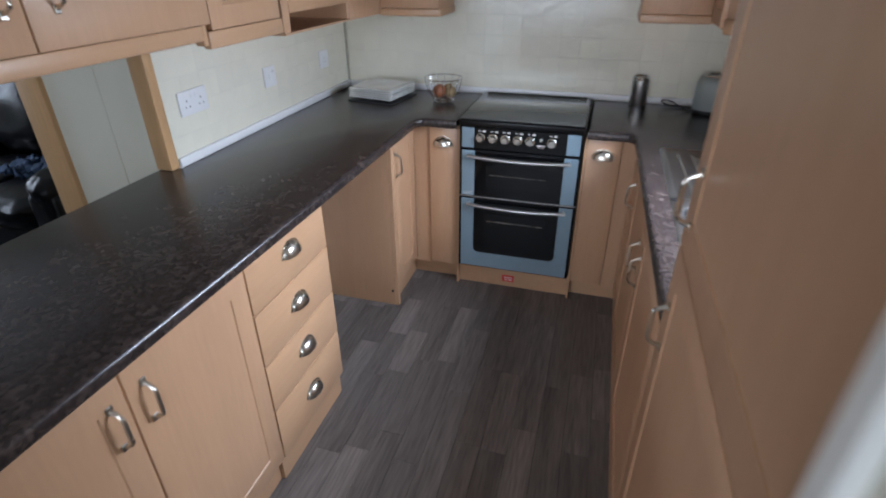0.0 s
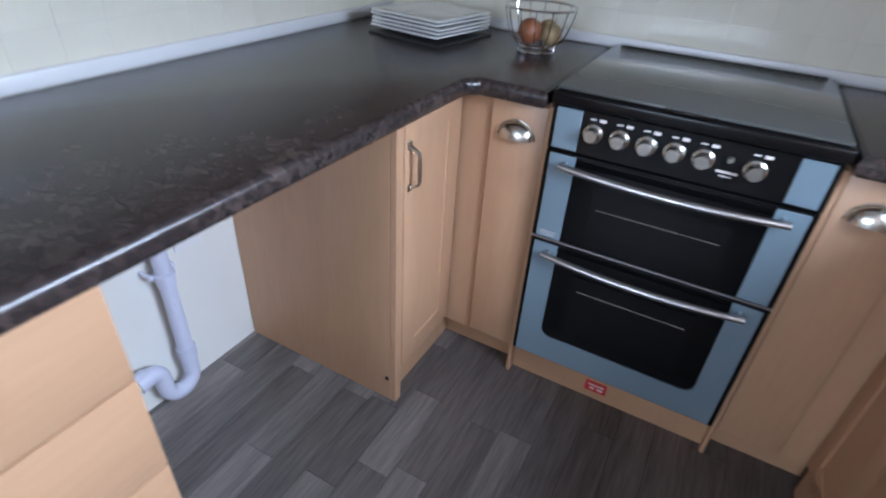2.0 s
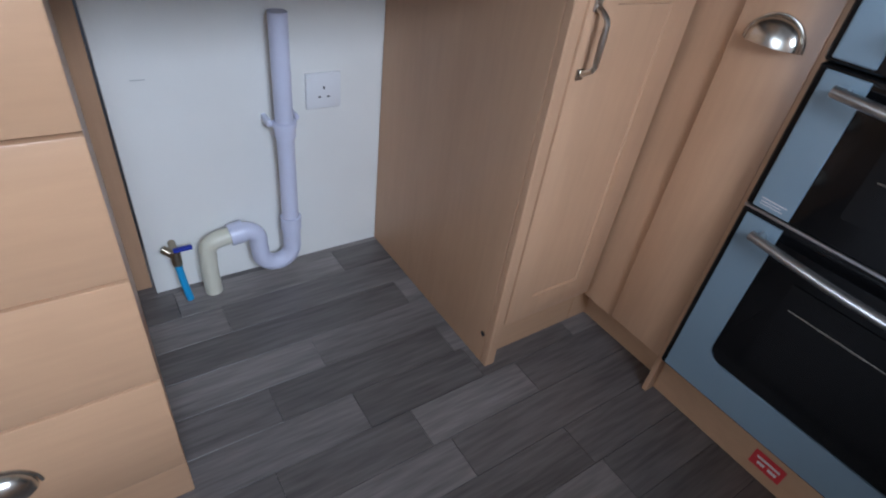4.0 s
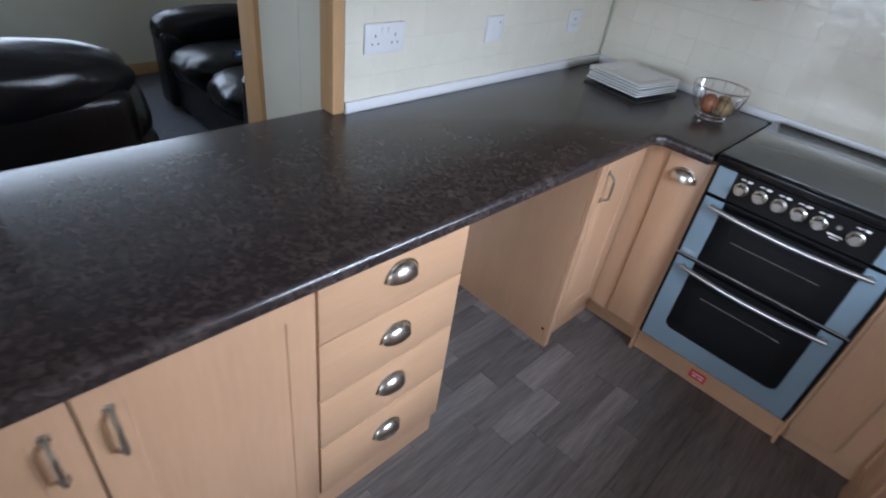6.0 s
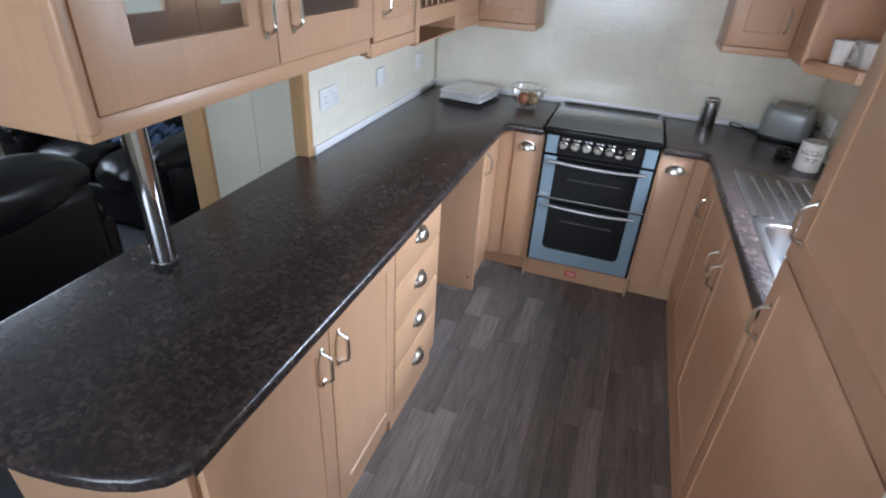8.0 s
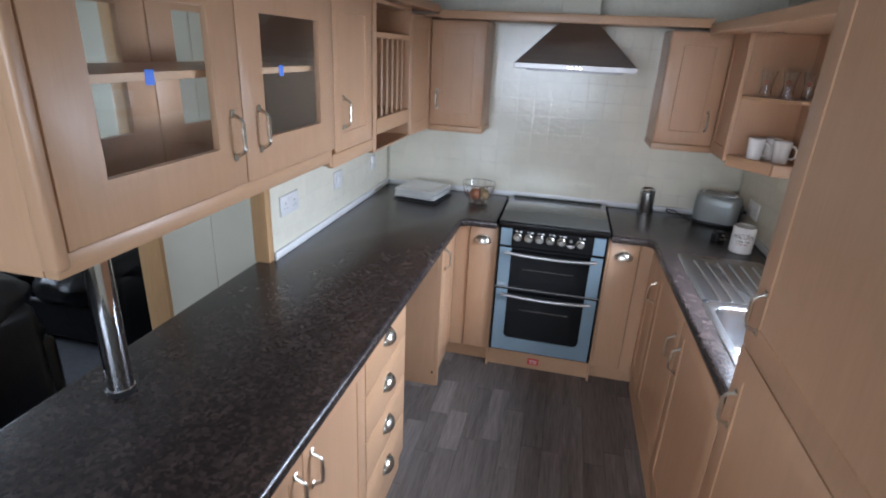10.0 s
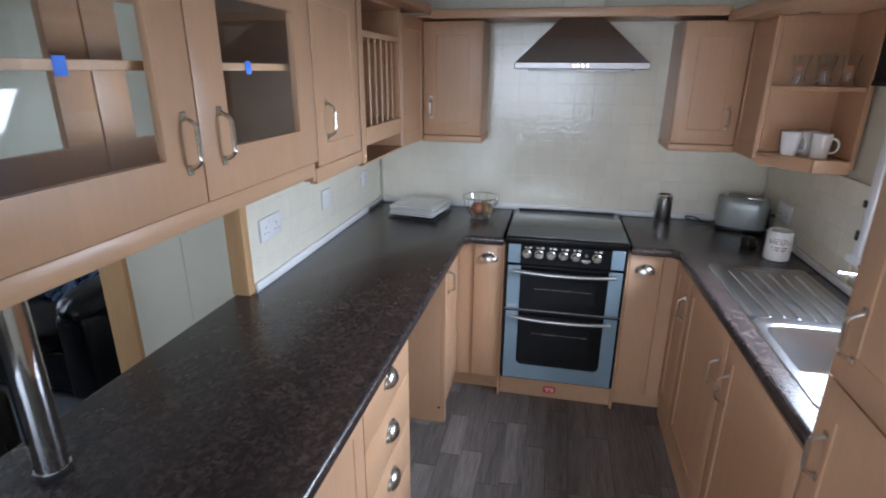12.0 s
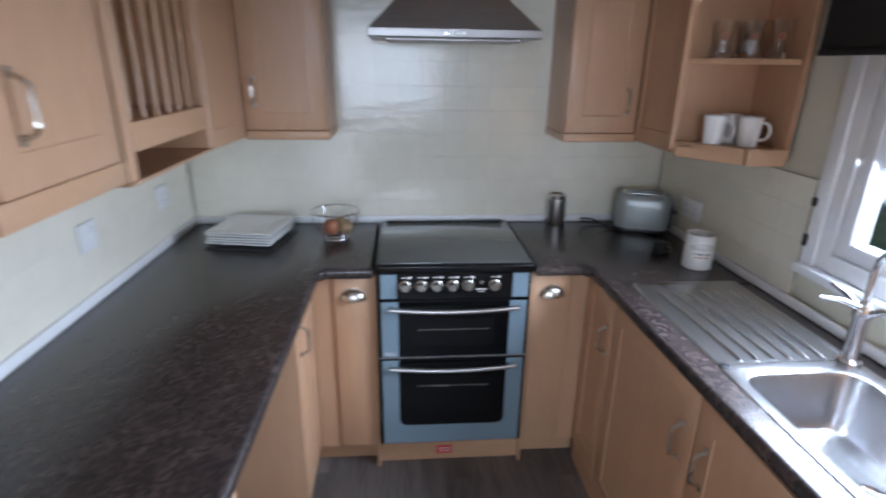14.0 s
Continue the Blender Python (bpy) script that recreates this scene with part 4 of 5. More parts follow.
part("drainer", rings_mesh([rr(SX0, SX1, DY + 0.001, SY1, 0.018, TOP + 0.0005), rr(SX0 + 0.003, SX1 - 0.003, DY + 0.0015, SY1 - 0.003, 0.016, TOP + 0.0045), rr(SX0 + 0.016, SX1 - 0.016, DY + 0.004, SY1 - 0.014, 0.014, TOP + 0.0045),
                            rr(SX0 + 0.02, SX1 - 0.02, DY + 0.006, SY1 - 0.018, 0.012, TOP + 0.002)]), SINK, sink)
for i in range(6):
    x = 2.935 + i * 0.044
    part("rib", tube([(x, DY + 0.012, TOP + 0.002), (x, DY + 0.03, TOP + 0.0048), (x + 0.004 * (i - 2.5), SY1 - 0.1, TOP + 0.0048), (x + 0.0045 * (i - 2.5), SY1 - 0.08, TOP + 0.002)], 0.0042, 10), STEEL, sink)
part("plug_chain_hole", lathe([(0, 0), (0.011, 0), (0.012, 0.002), (0.009, 0.003), (0, 0.0015)], (2.878, 4.374, TOP + 0.004), 18), RUBBER, sink)
waste = part("waste", lathe([(0.042, 0.001), (0.043, 0.004), (0.034, 0.004), (0.028, -0.004), (0, -0.004)], (3.06, 4.1, TOP - 0.15), 28), CHROME, sink, "chrome basket waste")
part("strainer", lathe([(0, 0.012), (0.006, 0.012), (0.008, 0.002), (0.024, 0.0), (0.024, -0.003), (0, -0.003)], (3.06, 4.1, TOP - 0.148), 20), STEEL, waste)
tap = thing("mixer_tap", (3.2, 4.375, TOP), "chrome mixer tap with lever handles behind the sink", "tap")
TX, TY = 3.2, 4.375
part("body", lathe([(0, 0), (0.027, 0), (0.027, 0.008), (0.02, 0.014), (0.018, 0.12), (0.022, 0.13), (0.022, 0.15), (0.012, 0.165), (0, 0.166)], (TX, TY, TOP + 0.004), 24), CHROME, tap)
spout = [(TX, TY, TOP + 0.15)] + [(TX - 0.03 * (1 - math.cos(radians(a))), TY - 0.07 * (1 - math.cos(radians(a))), TOP + 0.25 + 0.06 * math.sin(radians(a))) for a in range(0, 181, 15)] + [(TX - 0.06, TY - 0.142, TOP + 0.225)]
part("spout", tube(spout, 0.0095, 14), CHROME, tap)
for sy in (-1, 1):
    lv = part("lever", tube([(TX, TY + sy * 0.018, TOP + 0.145), (TX - 0.005, TY + sy * 0.05, TOP + 0.168), (TX - 0.01, TY + sy * 0.098, TOP + 0.176)], [0.010, 0.008, 0.005], 12), CHROME, tap)
part("lever", tube([(TX - 0.012, TY, TOP + 0.155), (TX - 0.06, TY + 0.012, TOP + 0.172), (TX - 0.105, TY + 0.02, TOP + 0.176)], [0.008, 0.006, 0.004], 12), CHROME, tap)

# ---- sockets and switches ----


def socket(at, width, turn, name="socket", double=False, label="", holes=True):
    """A wall plate facing +x before the turn, centred at at."""
    u = thing(name, at, label or "white plastic wall socket", "socket", "sockets")
    M = Matrix.Translation(at) @ turn
    h = 0.086
    part("plate", moved(boxes((0, 0.009, -width / 2, width / 2, -h / 2, h / 2), bevel=0.003, seg=2), M), WHITEP, u)
    if holes:
        for cy in ((-width / 4, width / 4) if double else (0,)):
            part("pin_slot", moved(boxes((0.0085, 0.0096, cy - 0.002, cy + 0.002, 0.004, 0.012), bevel=0), M), RUBBER, u)
            part("pin_slot", moved(boxes((0.0085, 0.0096, cy - 0.014, cy - 0.008, -0.016, -0.012), bevel=0), M), RUBBER, u)
            part("pin_slot", moved(boxes((0.0085, 0.0096, cy + 0.008, cy + 0.014, -0.016, -0.012), bevel=0), M), RUBBER, u)
            if double:
                part("rocker", moved(boxes((0.0085, 0.0125, cy * 0.32 - 0.006, cy * 0.32 + 0.006, 0.014, 0.032), bevel=0.002), M), WHITEP, u)
    else:
        part("rocker", moved(boxes((0.0085, 0.013, -0.012, 0.012, -0.016, 0.016), bevel=0.003), M), WHITEP, u)
        part("indicator", moved(boxes((0.0085, 0.0098, 0.02, 0.026, 0.018, 0.022), bevel=0), M), RUBBER, u)
    return u


socket((XL + 0.001, 4.345, 1.118), 0.148, OUT_E, double=True, label="white plastic double wall socket on cream tiles")
socket((XL + 0.001, 4.845, 1.11), 0.088, OUT_E, name="wall_switch", label="white plastic fused switch on cream tiles", holes=False)
socket((XL + 0.001, 5.355, 1.104), 0.088, OUT_E, label="white plastic single wall socket on cream tiles")
socket((1.1845, 4.65, 0.476), 0.087, OUT_E, label="white plastic socket in the washing machine space")
socket((XW - 0.001, 5.33, 1.05), 0.148, OUT_W, double=True, label="white plastic double wall socket near the toaster")

# ---- drain and tap in the washing machine space ----
dr = thing("drain_pipe", (1.22, 4.5, 0), "bluish white plastic standpipe with a trap", "pipe")
PX, PY = 1.232, 4.538
part("standpipe", tube([(PX, PY, 0.665), (PX, PY, 0.15)], 0.0205, 20), PIPE, dr)
part("collar", tube([(PX, PY, 0.432), (PX, PY, 0.395)], 0.0245, 20), PIPE, dr)
part("pipe_clip", merge(tube([(PX, PY, 0.43), (PX, PY, 0.418)], 0.027, 20), boxes((1.184, PX, PY - 0.038, PY - 0.026, 0.42, 0.436), (1.184, PX, PY + 0.026, PY + 0.036, 0.428, 0.442), bevel=0.003)), PIPE, dr)
part("collar", tube([(PX, PY, 0.175), (PX, PY, 0.14)], 0.026, 20), PIPE, dr)
bend = [(PX, PY, 0.15), (PX, PY, 0.09)] + [(PX, PY - 0.042 + 0.042 * math.cos(radians(a)), 0.085 - 0.042 * math.sin(radians(a))) for a in range(0, 181, 15)]
bend += [(PX, PY - 0.084, 0.09), (PX, PY - 0.086, 0.12)] + [(PX, PY - 0.121 + 0.036 * math.cos(radians(a)), 0.125 + 0.036 * math.sin(radians(a))) for a in range(15, 91, 15)] + [(PX, PY - 0.14, 0.16)]
part("trap", tube(bend, 0.0225, 20), PIPE, dr)
part("collar", tube([(PX, PY - 0.118, 0.162), (PX, PY - 0.152, 0.158)], 0.0275, 20), PIPE, dr)
elbow = [(PX, PY - 0.13, 0.16), (PX, PY - 0.175, 0.155)] + [(PX, PY - 0.176 - 0.032 * math.sin(radians(a)), 0.12 + 0.034 * math.cos(radians(a))) for a in range(15, 91, 15)] + [(PX, PY - 0.21, 0.07), (PX, PY - 0.208, 0.001)]
part("outlet", tube(elbow, 0.0205, 20), PIPE2, dr, "yellowed outlet pipe")
vt = thing("water_valve", (1.215, 4.243, 0), "small brass valve with blue lever on a blue pipe", "valve")
VX, VY = 1.228, 4.262
part("pipe", tube([(VX + 0.012, VY + 0.01, 0.001), (VX + 0.004, VY + 0.003, 0.06), (VX, VY, 0.11)], 0.0085, 14), BLUEP, vt)
part("valve_body", merge(tube([(VX, VY, 0.105), (VX, VY, 0.145)], 0.011, 12), tube([(VX, VY, 0.13), (VX - 0.012, VY - 0.024, 0.15)], 0.0095, 12), tube([(1.185, VY, 0.14), (VX, VY, 0.14)], 0.009, 12)), BRASS, vt)
part("lever", boxes((VX - 0.002, VX + 0.012, VY - 0.004, VY + 0.038, 0.146, 0.154), bevel=0.003, seg=2), mat("dark_blue_plastic", (0.01, 0.03, 0.35), 0.4), vt)
mk = solid("pencil_mark", boxes((1.184, 1.1848, 4.256, 4.283, 0.531, 0.5325), bevel=0), PENCIL, "short dark pencil mark on the white wall board", "mark")

# ---- things on the worktops ----


def square_dish(cx, cy, z, half, h, foot):
    """A square dish with a shallow well."""
    rings = [rr(cx - foot, cx + foot, cy - foot, cy + foot, 0.01, z), rr(cx - half, cx + half, cy - half, cy + half, 0.008, z + h), rr(cx - half, cx + half, cy - half, cy + half, 0.008, z + h + 0.004),
             rr(cx - half + 0.03, cx + half - 0.03, cy - half + 0.03, cy + half - 0.03, 0.01, z + h + 0.003), rr(cx - foot, cx + foot, cy - foot, cy + foot, 0.012, z + h - 0.004)]
    bm = rings_mesh(rings)
    bm.faces.new([v for v in bm.verts][:36][::-1])
    return bm


PCX, PCY = 1.487, 5.405
SPIN = Matrix.Rotation(radians(-9), 4, "Z")
solid("slate_mat", turned(slab(rounded_rect(PCX - 0.135, PCX + 0.135, PCY - 0.135, PCY + 0.135, 0.004), TOP, TOP + 0.005, 0.001, 1), (PCX, PCY, 0), SPIN), SLATE, "square dark slate mat under the plates", "mat")
z = TOP + 0.0055
for i in range(5):
    half, h = 0.13, 0.016
    bm = square_dish(PCX + 0.003 * ((i * 7) % 3 - 1), PCY + 0.002 * (i % 2), z, half, h, 0.075)
    solid("plate", turned(bm, (PCX, PCY, 0), Matrix.Rotation(radians(-9 + (i % 3 - 1) * 0.8), 4, "Z")), CHINA, "square white china plate in a stack", "plate", "stacked plates")
    z += 0.0105

bowl = thing("wire_bowl", (1.824, 5.417, TOP), "chrome wire bowl with wooden balls", "bowl")
BXc, BYc = 1.824, 5.417


def ring(r, zz, wire, n=40):
    return loop_tube([(BXc + r * math.cos(2 * math.pi * k / n), BYc + r * math.sin(2 * math.pi * k / n), TOP + zz) for k in range(n)], wire)


part("rim", ring(0.098, 0.118, 0.0028), CHROME, bowl)
part("foot_ring", ring(0.05, 0.004, 0.003), CHROME, bowl)
part("foot_ring", ring(0.052, 0.018, 0.0025), CHROME, bowl)
for k in range(14):
    a = 2 * math.pi * k / 14
    pr = [(0.05, 0.018), (0.07, 0.035), (0.083, 0.06), (0.092, 0.09), (0.098, 0.118)]
    part("wire", tube([(BXc + r * math.cos(a), BYc + r * math.sin(a), TOP + zz) for r, zz in pr], 0.0015, 6), CHROME, bowl)
for k in range(6):
    a = 2 * math.pi * k / 6 + 0.2
    part("foot", tube([(BXc + 0.05 * math.cos(a), BYc + 0.05 * math.sin(a), TOP + 0.004), (BXc + 0.052 * math.cos(a), BYc + 0.052 * math.sin(a), TOP + 0.018)], 0.003, 6), CHROME, bowl)
part("grid", merge(*[tube([(BXc - 0.05, BYc + q, TOP + 0.018), (BXc + 0.05, BYc + q, TOP + 0.018)], 0.0012, 6) for q in (-0.02, 0, 0.02)]), CHROME, bowl)


def ball(x, y, z, r, seed):
    bm = bmesh.new()
    bmesh.ops.create_uvsphere(bm, u_segments=28, v_segments=18, radius=r)
    for v in bm.verts:
        v.co *= 1 + 0.025 * noise.noise(v.co * 60 + Vector((seed, 0, 0)))
    return moved(bm, Matrix.Translation((x, y, z)))


solid("decor_ball", ball(1.806, 5.402, TOP + 0.0195 + 0.034, 0.034, 1), NUT1, "red-brown decorative ball in the wire bowl", "ball", "balls in the bowl")
solid("decor_ball", ball(1.863, 5.412, TOP + 0.0195 + 0.031, 0.030, 2), NUT2, "tan woven decorative ball in the wire bowl", "ball", "balls in the bowl")
solid("decor_ball", ball(1.837, 5.459, TOP + 0.0195 + 0.031, 0.030, 3), NUT2, "tan woven decorative ball in the wire bowl", "ball", "balls in the bowl")

can = thing("canister", (2.797, 5.588, TOP), "tall brushed steel canister with a lid", "canister")
part("body", lathe([(0, 0), (0.040, 0), (0.0415, 0.003), (0.0415, 0.122), (0, 0.122)], (2.797, 5.588, TOP), 36), STEEL, can)
part("lid", lathe([(0.041, 0.1225), (0.0425, 0.124), (0.0425, 0.138), (0.039, 0.141), (0.036, 0.136), (0, 0.136)], (2.797, 5.588, TOP), 36), CHROME, can)

toaster = thing("toaster", (3.158, 5.498, TOP), "grey-green rounded two-slot toaster with black base", "toaster")
TM = Matrix.Translation((3.158, 5.498, TOP)) @ Matrix.Rotation(radians(-22), 4, "Z")
prof = []
for fr, zz in ((0.98, 0.02), (1.0, 0.05), (1.0, 0.115), (0.985, 0.145), (0.93, 0.164), (0.86, 0.17)):
    prof.append([(x * fr, y * fr * (1 if zz < 0.12 else fr), zz) for x, y in rounded_rect(-0.115, 0.115, -0.072, 0.072, 0.05)])
part("body", moved(rings_mesh(prof), TM), TOASTER, toaster)
part("base", moved(slab(rounded_rect(-0.108, 0.108, -0.068, 0.068, 0.045), 0.0, 0.021, 0.003, 2), TM), RUBBER, toaster)
part("top_plate", moved(slab(rounded_rect(-0.09, 0.09, -0.048, 0.048, 0.02), 0.1702, 0.174, 0.001, 1), TM), CHROME, toaster)
for sy in (-0.024, 0.024):
    part("slot", moved(boxes((-0.075, 0.075, sy - 0.011, sy + 0.011, 0.1741, 0.1752), bevel=0), TM), RUBBER, toaster)
part("end_cap", moved(boxes((0.1135, 0.124, -0.03, 0.03, 0.025, 0.12), bevel=0.004, seg=2), TM), RUBBER, toaster)
part("lever", moved(boxes((0.124, 0.146, -0.014, 0.014, 0.085, 0.098), bevel=0.004, seg=2), TM), RUBBER, toaster)
loop = [(3.040, 5.550, TOP + 0.006), (2.995, 5.575, TOP + 0.006), (2.940, 5.580, TOP + 0.01), (2.908, 5.565, TOP + 0.03), (2.915, 5.540, TOP + 0.042), (2.950, 5.525, TOP + 0.04), (2.990, 5.515, TOP + 0.02), (3.025, 5.510, TOP + 0.006), (3.050, 5.505, TOP + 0.005)]
pts = []
for i in range(len(loop) - 1):
    p0, p1, p2, p3 = (Vector(loop[max(0, min(len(loop) - 1, i + o))]) for o in (-1, 0, 1, 2))
    for k in range(5):
        t = k / 5
        pts.append(0.5 * (2 * p1 + (p2 - p0) * t + (2 * p0 - 5 * p1 + 4 * p2 - p3) * t * t + (3 * p1 - p0 - 3 * p2 + p3) * t ** 3))
part("cable", tube(pts, 0.0033, 8), RUBBER, toaster, "black looped mains cable")
plug = thing("mains_plug", (3.105, 5.19, TOP), "black moulded plug lying on the worktop", "plug")
PM = Matrix.Translation((3.108, 5.19, TOP)) @ Matrix.Rotation(radians(25), 4, "Z")
part("body", moved(boxes((-0.028, 0.028, -0.024, 0.024, 0, 0.045), bevel=0.008, seg=3), PM), RUBBER, plug)
for q in (-0.011, 0.011):
    part("pin", moved(boxes((q - 0.003, q + 0.003, -0.042, -0.023, 0.014, 0.018), bevel=0.0005), PM), BRASS, plug)
part("pin", moved(boxes((-0.002, 0.002, -0.044, -0.023, 0.03, 0.038), bevel=0.0005), PM), BRASS, plug)

JX, JY, JR, JH = 3.172, 5.042, 0.051, 0.128
jar = thing("biscuit_jar", (JX, JY, TOP), "white china biscuit jar with dark lettering", "jar")
part("body", lathe([(0, 0.0), (JR - 0.004, 0), (JR, 0.004), (JR, JH - 0.003), (JR - 0.002, JH), (JR - 0.005, JH - 0.002), (JR - 0.006, 0.01), (0, 0.01)], (JX, JY, TOP), 48), CHINA, jar)


def wrapped_text(body, size, zc, facing, material, parent):
    """Flat built-in lettering bent round the jar."""
    cu = bpy.data.curves.new("lettering", "FONT")
    cu.body, cu.size, cu.align_x, cu.align_y = body, size, "CENTER", "CENTER"
    ob = bpy.data.objects.new("lettering", cu)
    me = bpy.data.meshes.new_from_object(ob)
    bpy.data.objects.remove(ob)
    bm = bmesh.new()
    bm.from_mesh(me)
    bmesh.ops.subdivide_edges(bm, edges=[e for e in bm.edges if e.calc_length() > 0.004], cuts=3)
    r = JR + 0.0007
    for v in bm.verts:
        a = facing + v.co.x / r
        v.co = (JX + r * math.cos(a), JY + r * math.sin(a), TOP + zc + v.co.y)
    return part("lettering", bm, material, parent)


FACE = math.atan2(2.7 - JY, 2.3 - JX) + 0.1
wrapped_text("BISCUITS", 0.0225, 0.083, FACE, PRINTK, jar)
for zc, w, th in ((0.098, 0.05, 0.0035), (0.062, 0.062, 0.006), (0.050, 0.05, 0.006)):
    bm = bmesh.new()
    r = JR + 0.0007
    n = 9
    for k in range(n):
        if (k * 5 + int(zc * 1000)) % 4 == 3:
            continue
        a0, a1 = FACE - w / 2 / r + w / r * k / n, FACE - w / 2 / r + w / r * (k + 0.78) / n
        bm.faces.new([bm.verts.new((JX + r * math.cos(a), JY + r * math.sin(a), TOP + zz)) for a, zz in ((a0, zc - th / 2), (a1, zc - th / 2), (a1, zc + th / 2), (a0, zc + th / 2))])
    part("small_print", bm, PRINTR if zc < 0.06 else PRINTK, jar)

# ---- mugs and glasses on the open shelves ----


def mug(x, y, z, turn, r=0.036, h=0.092):
    u = thing("mug", (x, y, z), "plain white china mug on the open shelf", "mug", "mugs on the shelf")
    part("body", lathe([(0, 0), (r * 0.8, 0), (r * 0.82, 0.004), (r, h - 0.002), (r - 0.0015, h), (r - 0.0035, h - 0.002), (r * 0.8 - 0.002, 0.007), (0, 0.006)], (x, y, z), 32), CHINA, u)
    hp = [(r * 0.93 + 0.026 * math.sin(radians(a)) ** 0.7 - 0.003, 0, h * 0.52 + 0.027 * math.cos(radians(a))) for a in range(0, 181, 15)]
    part("handle", moved(tube(hp, 0.0048, 8), Matrix.Translation((x, y, z)) @ Matrix.Rotation(radians(turn), 4, "Z")), CHINA, u)
    return u


mug(3.105, 4.975, 1.3655, -35)
mug(3.195, 4.93, 1.3655, -30)
mug(3.185, 5.015, 1.3655, 150)


def tumbler(x, y, z, flip):
    u = thing("tumbler", (x, y, z), "clear glass tumbler with orange print", "glass", "glasses on the shelf")
    pr = [(0, 0), (0.022, 0), (0.024, 0.012), (0.019, 0.04), (0.024, 0.075), (0.030, 0.108), (0.0285, 0.108), (0.0225, 0.075), (0.0175, 0.04), (0.020, 0.016), (0, 0.014)]
    part("vessel", lathe(pr, (x, y, z), 28), GLASS, u)
    part("print", moved(lathe([(0, 0), (0.011, 0), (0.011, 0.0006), (0, 0.0006)], sides=18), Matrix.Translation((x - 0.011, y - 0.0205, z + 0.062)) @ Matrix.Rotation(radians(90), 4, "X") @ Matrix.Rotation(radians(-25), 4, "Y")), ORANGE, u)
    return u


for x, y in ((3.09, 4.985), (3.165, 4.955), (3.185, 5.02), (3.232, 4.93)):
    tumbler(x, y, 1.629, False)

# ---- lounge ----


def seat(name, at, turn, width, label, seats):
    """A puffed leather sofa; its front looks along +y before the turn."""
    u = thing(name, at, label, "sofa" if seats > 1 else "armchair")
    M = Matrix.Translation(at) @ Matrix.Rotation(radians(turn), 4, "Z")
    part("base", moved(boxes((-width / 2 + 0.08, width / 2 - 0.08, -0.42, 0.36, 0.05, 0.3), bevel=0.03, seg=3), M), LEATHER, u)
    part("back_frame", moved(boxes((-width / 2 + 0.1, width / 2 - 0.1, -0.47, -0.3, 0.04, 0.78), bevel=0.05, seg=4), M), LEATHER, u)
    for sx in (-1, 1):
        part("arm", moved(merge(moved(cushion(0.24, 0.86, 0.24, 2.8, 3 + sx, 0.05), Matrix.Translation((sx * (width / 2 - 0.11), -0.01, 0.53))), boxes((sx * (width / 2 - 0.11) - 0.1, sx * (width / 2 - 0.11) + 0.1, -0.45, 0.4, 0.04, 0.53), bevel=0.04, seg=3)), M), LEATHER, u)
    inner = width - 0.42
    w = inner / seats
    for i in range(seats):
        cx = -inner / 2 + w * (i + 0.5)
        part("seat_cushion", moved(cushion(w * 1.04, 0.72, 0.24, 3.0, i + 11, 0.07), M @ Matrix.Translation((cx, 0.06, 0.37))), LEATHER, u)
        part("back_cushion", moved(cushion(w * 1.06, 0.3, 0.5, 2.8, i + 17, 0.07), M @ Matrix.Translation((cx, -0.31, 0.72)) @ Matrix.Rotation(radians(12), 4, "X")), LEATHER, u)
    for px, py in ((-1, -1), (1, -1), (1, 1), (-1, 1)):
        part("foot", moved(lathe([(0, 0), (0.025, 0), (0.03, 0.05), (0, 0.05)], (px * (width / 2 - 0.16), -0.04 + py * 0.32, 0.004), 16), M), RUBBER, u)
    return u


def armchair(at, turn, width, label):
    """A broad leather armchair seen from behind: tall back, one long pillow rolled over its top, puffed arms."""
    u = thing("armchair", at, label, "armchair")
    M = Matrix.Translation(at) @ Matrix.Rotation(radians(turn), 4, "Z")
    part("base", moved(boxes((-width / 2 + 0.1, width / 2 - 0.1, -0.38, 0.38, 0.05, 0.32), bevel=0.03, seg=3), M), LEATHER, u)
    part("back_frame", moved(boxes((-width / 2 + 0.07, width / 2 - 0.07, -0.47, -0.27, 0.04, 0.74), bevel=0.06, seg=5), M), LEATHER, u)
    part("head_pillow", moved(cushion(width - 0.1, 0.34, 0.27, 2.5, 31, 0.045, 18), M @ Matrix.Translation((0, -0.34, 0.765)) @ Matrix.Rotation(radians(8), 4, "X")), LEATHER, u)
    part("back_cushion", moved(cushion(width - 0.44, 0.26, 0.42, 2.8, 37, 0.06), M @ Matrix.Translation((0, -0.2, 0.6)) @ Matrix.Rotation(radians(12), 4, "X")), LEATHER, u)
    part("seat_cushion", moved(cushion(width - 0.44, 0.66, 0.22, 3.0, 41, 0.06), M @ Matrix.Translation((0, 0.1, 0.39))), LEATHER, u)
    for sx in (-1, 1):
        cx = sx * (width / 2 - 0.1)
        part("arm", moved(merge(moved(cushion(0.25, 0.9, 0.27, 2.6, 43 + sx, 0.05), Matrix.Translation((cx, 0.02, 0.56))), boxes((cx - 0.1, cx + 0.1, -0.42, 0.4, 0.04, 0.54), bevel=0.04, seg=3)), M), LEATHER, u)
        for py in (-0.34, 0.32):
            part("foot", moved(lathe([(0, 0), (0.025, 0), (0.03, 0.05), (0, 0.05)], (sx * (width / 2 - 0.16), py, 0.004), 16), M), RUBBER, u)
    return u


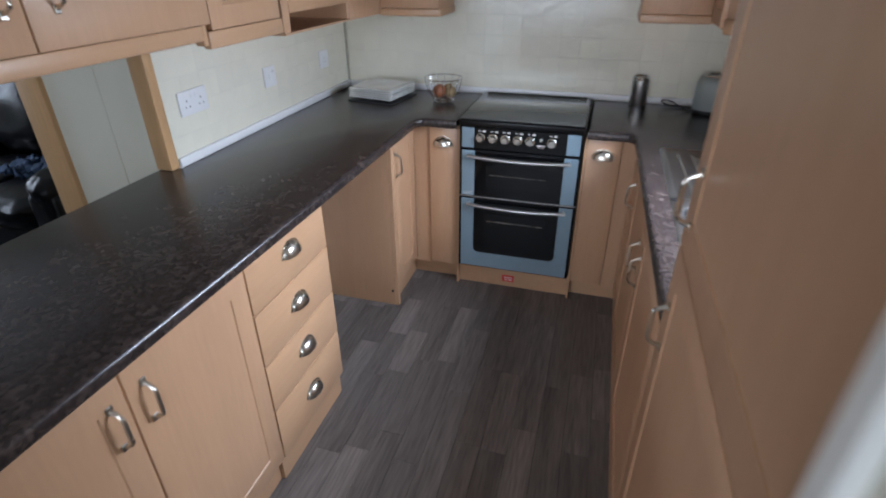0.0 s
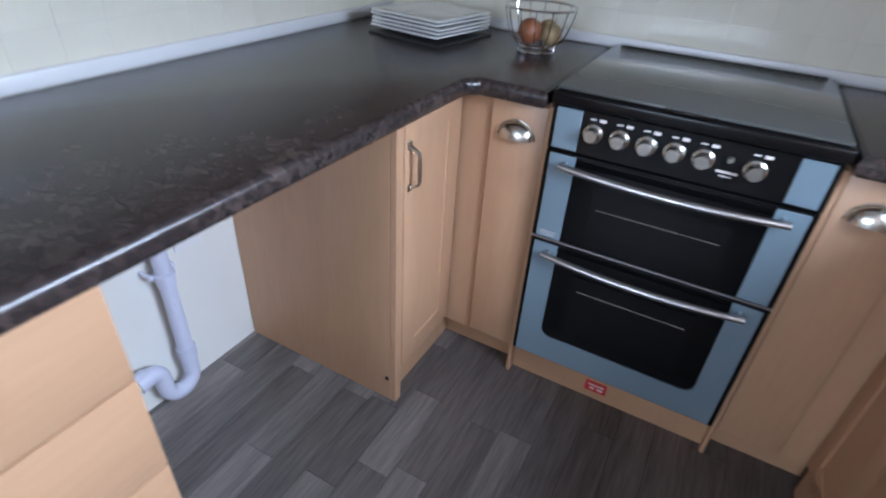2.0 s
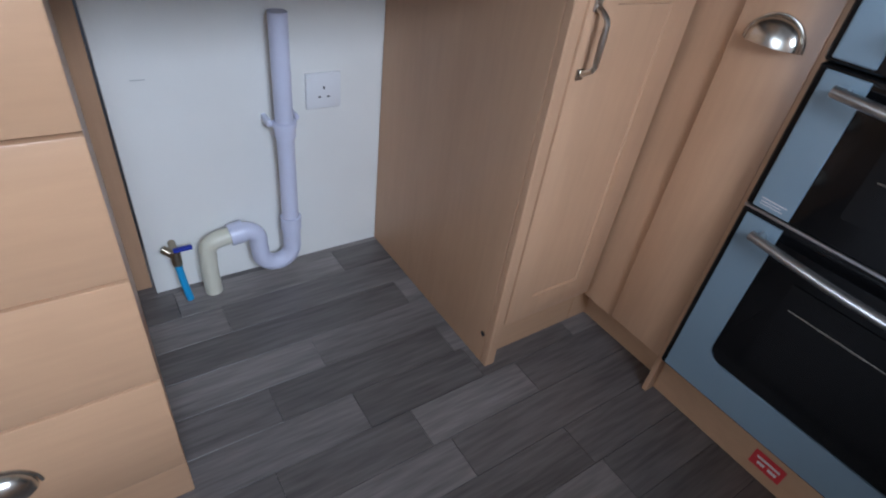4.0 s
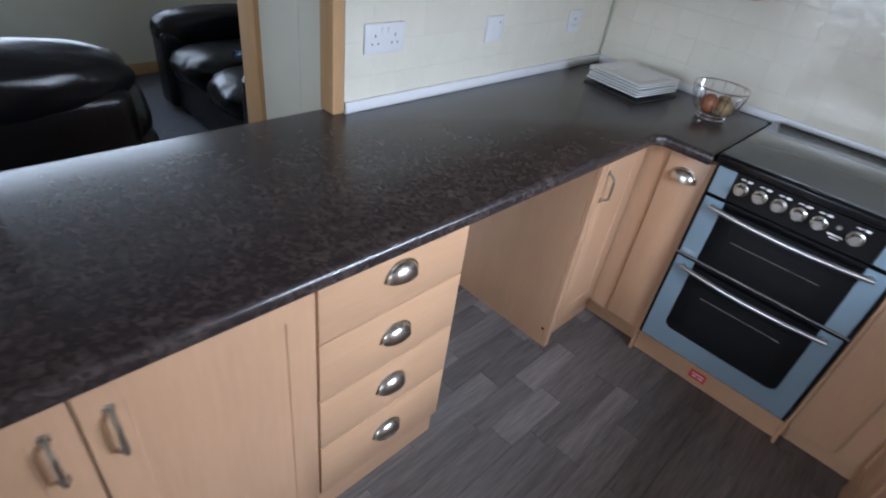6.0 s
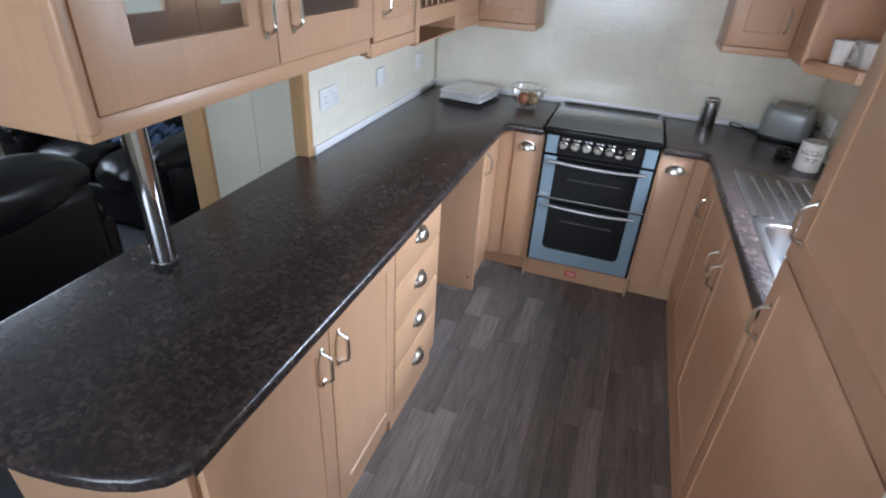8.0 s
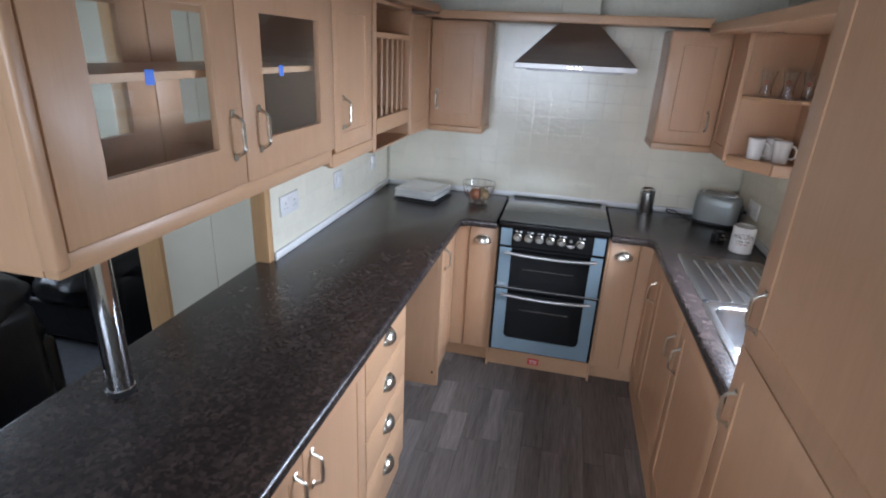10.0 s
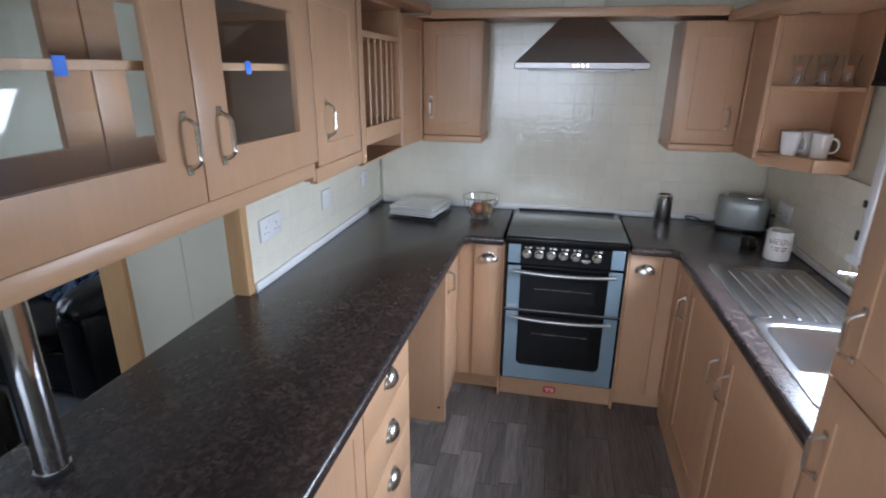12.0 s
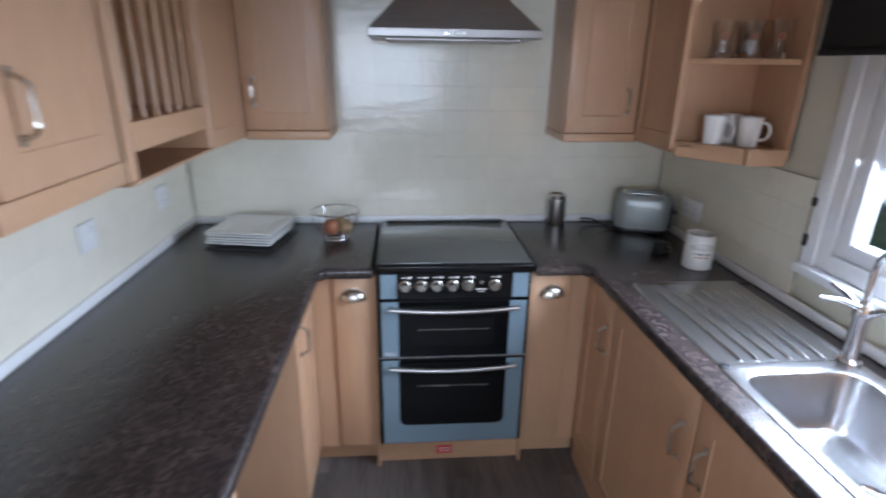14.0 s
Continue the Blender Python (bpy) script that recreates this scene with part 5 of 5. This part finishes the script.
armchair((-0.22, 3.40, 0.0), 84, 1.22, "broad black leather armchair with its back towards the kitchen")
seat("sofa", (-0.64, 4.90, 0.0), 180, 1.40, "black leather two-seat sofa with a throw", 2)
bm = bmesh.new()
bmesh.ops.create_grid(bm, x_segments=44, y_segments=44, size=0.5)
for v in bm.verts:
    x, y = v.co.x, v.co.y
    f = noise.fractal(Vector((x * 5, y * 5, 3.3)), 0.6, 2.1, 5)
    v.co = (x * 0.5, y * 0.55 + 0.03 * f, 0.06 + 0.055 * f + 0.28 * max(0.0, y - 0.05) ** 1.1)
bmesh.ops.solidify(bm, geom=bm.faces[:], thickness=0.012)
solid("throw", moved(bm, Matrix.Translation((-0.42, 5.0, 0.47))), THROW, "crumpled dark blue denim throw on the sofa", "throw")

# ---- floor planks and wall tiles, piece by piece ----
PW = 0.0965
rng = random.Random(5)
shapes = {}


def block(name, size, material, bevel):
    """Shared mesh of a block, its face up, origin at its top centre."""
    if (name, size) not in shapes:
        w, l, t = size
        bm = bmesh.new()
        bmesh.ops.create_cube(bm, size=1.0, matrix=Matrix.Translation((0, 0, -t / 2)) @ Matrix.Diagonal((w, l, t, 1)))
        bmesh.ops.bevel(bm, geom=[e for e in bm.edges if min(v.co.z for v in e.verts) > -t / 2], offset=bevel, segments=1, affect="EDGES")
        me = bpy.data.meshes.new(name)
        bm.to_mesh(me)
        bm.free()
        me.materials.append(material)
        shapes[(name, size)] = me
    return shapes[(name, size)]


def lay(name, size, material, parent, m, bevel):
    ob = new(name, block(name, size, material, bevel))
    ob.parent = parent
    ob.matrix_parent_inverse = Matrix.Translation(-ORIGIN.get(parent.name, Vector()))
    ob.matrix_basis = m
    return ob


x = 1.20 - 3 * PW
col = 0
while x < 2.86:
    y = -0.5 + rng.choice((0.0, 0.12, 0.25, 0.37, 0.5))
    while y < 5.27:
        l = rng.choice((0.29, 0.42, 0.42, 0.55, 0.68))
        y1 = min(y + l, 5.3)
        y = max(y, 0.002) if y1 > 0.06 else y
        under_unit = (x + PW < 1.70 and not (4.15 < y1 and y < 4.9) and y > 2.95)
        if not under_unit and y1 - y > 0.05 and y1 > 0.06:
            size = (round(PW - 0.0012, 4), round(y1 - y - 0.0012, 3), 0.003)
            lay("plank", size, PLANK, floor, Matrix.Translation((x + PW / 2, (y + y1) / 2, 0.0)), 0.0006)
        y = y1
    x += PW
    col += 1

TS = 0.0995
UPN = Matrix.Rotation(math.pi / 2, 4, "X")                                     # face up turns towards -y
UPE = Matrix.Rotation(math.pi / 2, 4, "Y")                                     # face up turns towards +x
UPW = Matrix.Rotation(-math.pi / 2, 4, "Y")                                    # face up turns towards -x


def tile_wall(parent, start, stop, z0, z1, at, turn, axis, skip=None):
    u = start
    while u < stop - 0.01:
        w = min(TS, stop - u)
        z = z0
        while z < z1 - 0.01:
            h = min(TS, z1 - z)
            if not (skip and skip(u + w / 2, z + h / 2)):
                tilt = Matrix.Rotation(radians(rng.uniform(-0.1, 0.1)), 4, "X") @ Matrix.Rotation(radians(rng.uniform(-0.1, 0.1)), 4, "Y")
                c = (u + w / 2, at, z + h / 2) if axis == "x" else (at, u + w / 2, z + h / 2)
                a, b = (w, h) if axis == "x" else (h, w)
                lay("tile", (round(a - 0.0002, 4), round(b - 0.0002, 4), 0.010), TILE, parent, Matrix.Translation(c) @ turn @ tilt, 0.0004)
            z += TS
        u += TS


def behind(u, z):
    return (1.30 < u < 1.76 or 2.84 < u < 3.20) and z > 1.42


tile_wall(wall_north, XL + 0.012, XW - 0.008, TOP + 0.002, 1.905, YB, UPN, "x", behind)
tile_wall(wall_west, 4.208, YB - 0.012, TOP + 0.002, 1.325, XL, UPE, "y")
tile_wall(wall_east, 4.72, YB - 0.012, TOP + 0.002, 1.30, XW, UPW, "y")
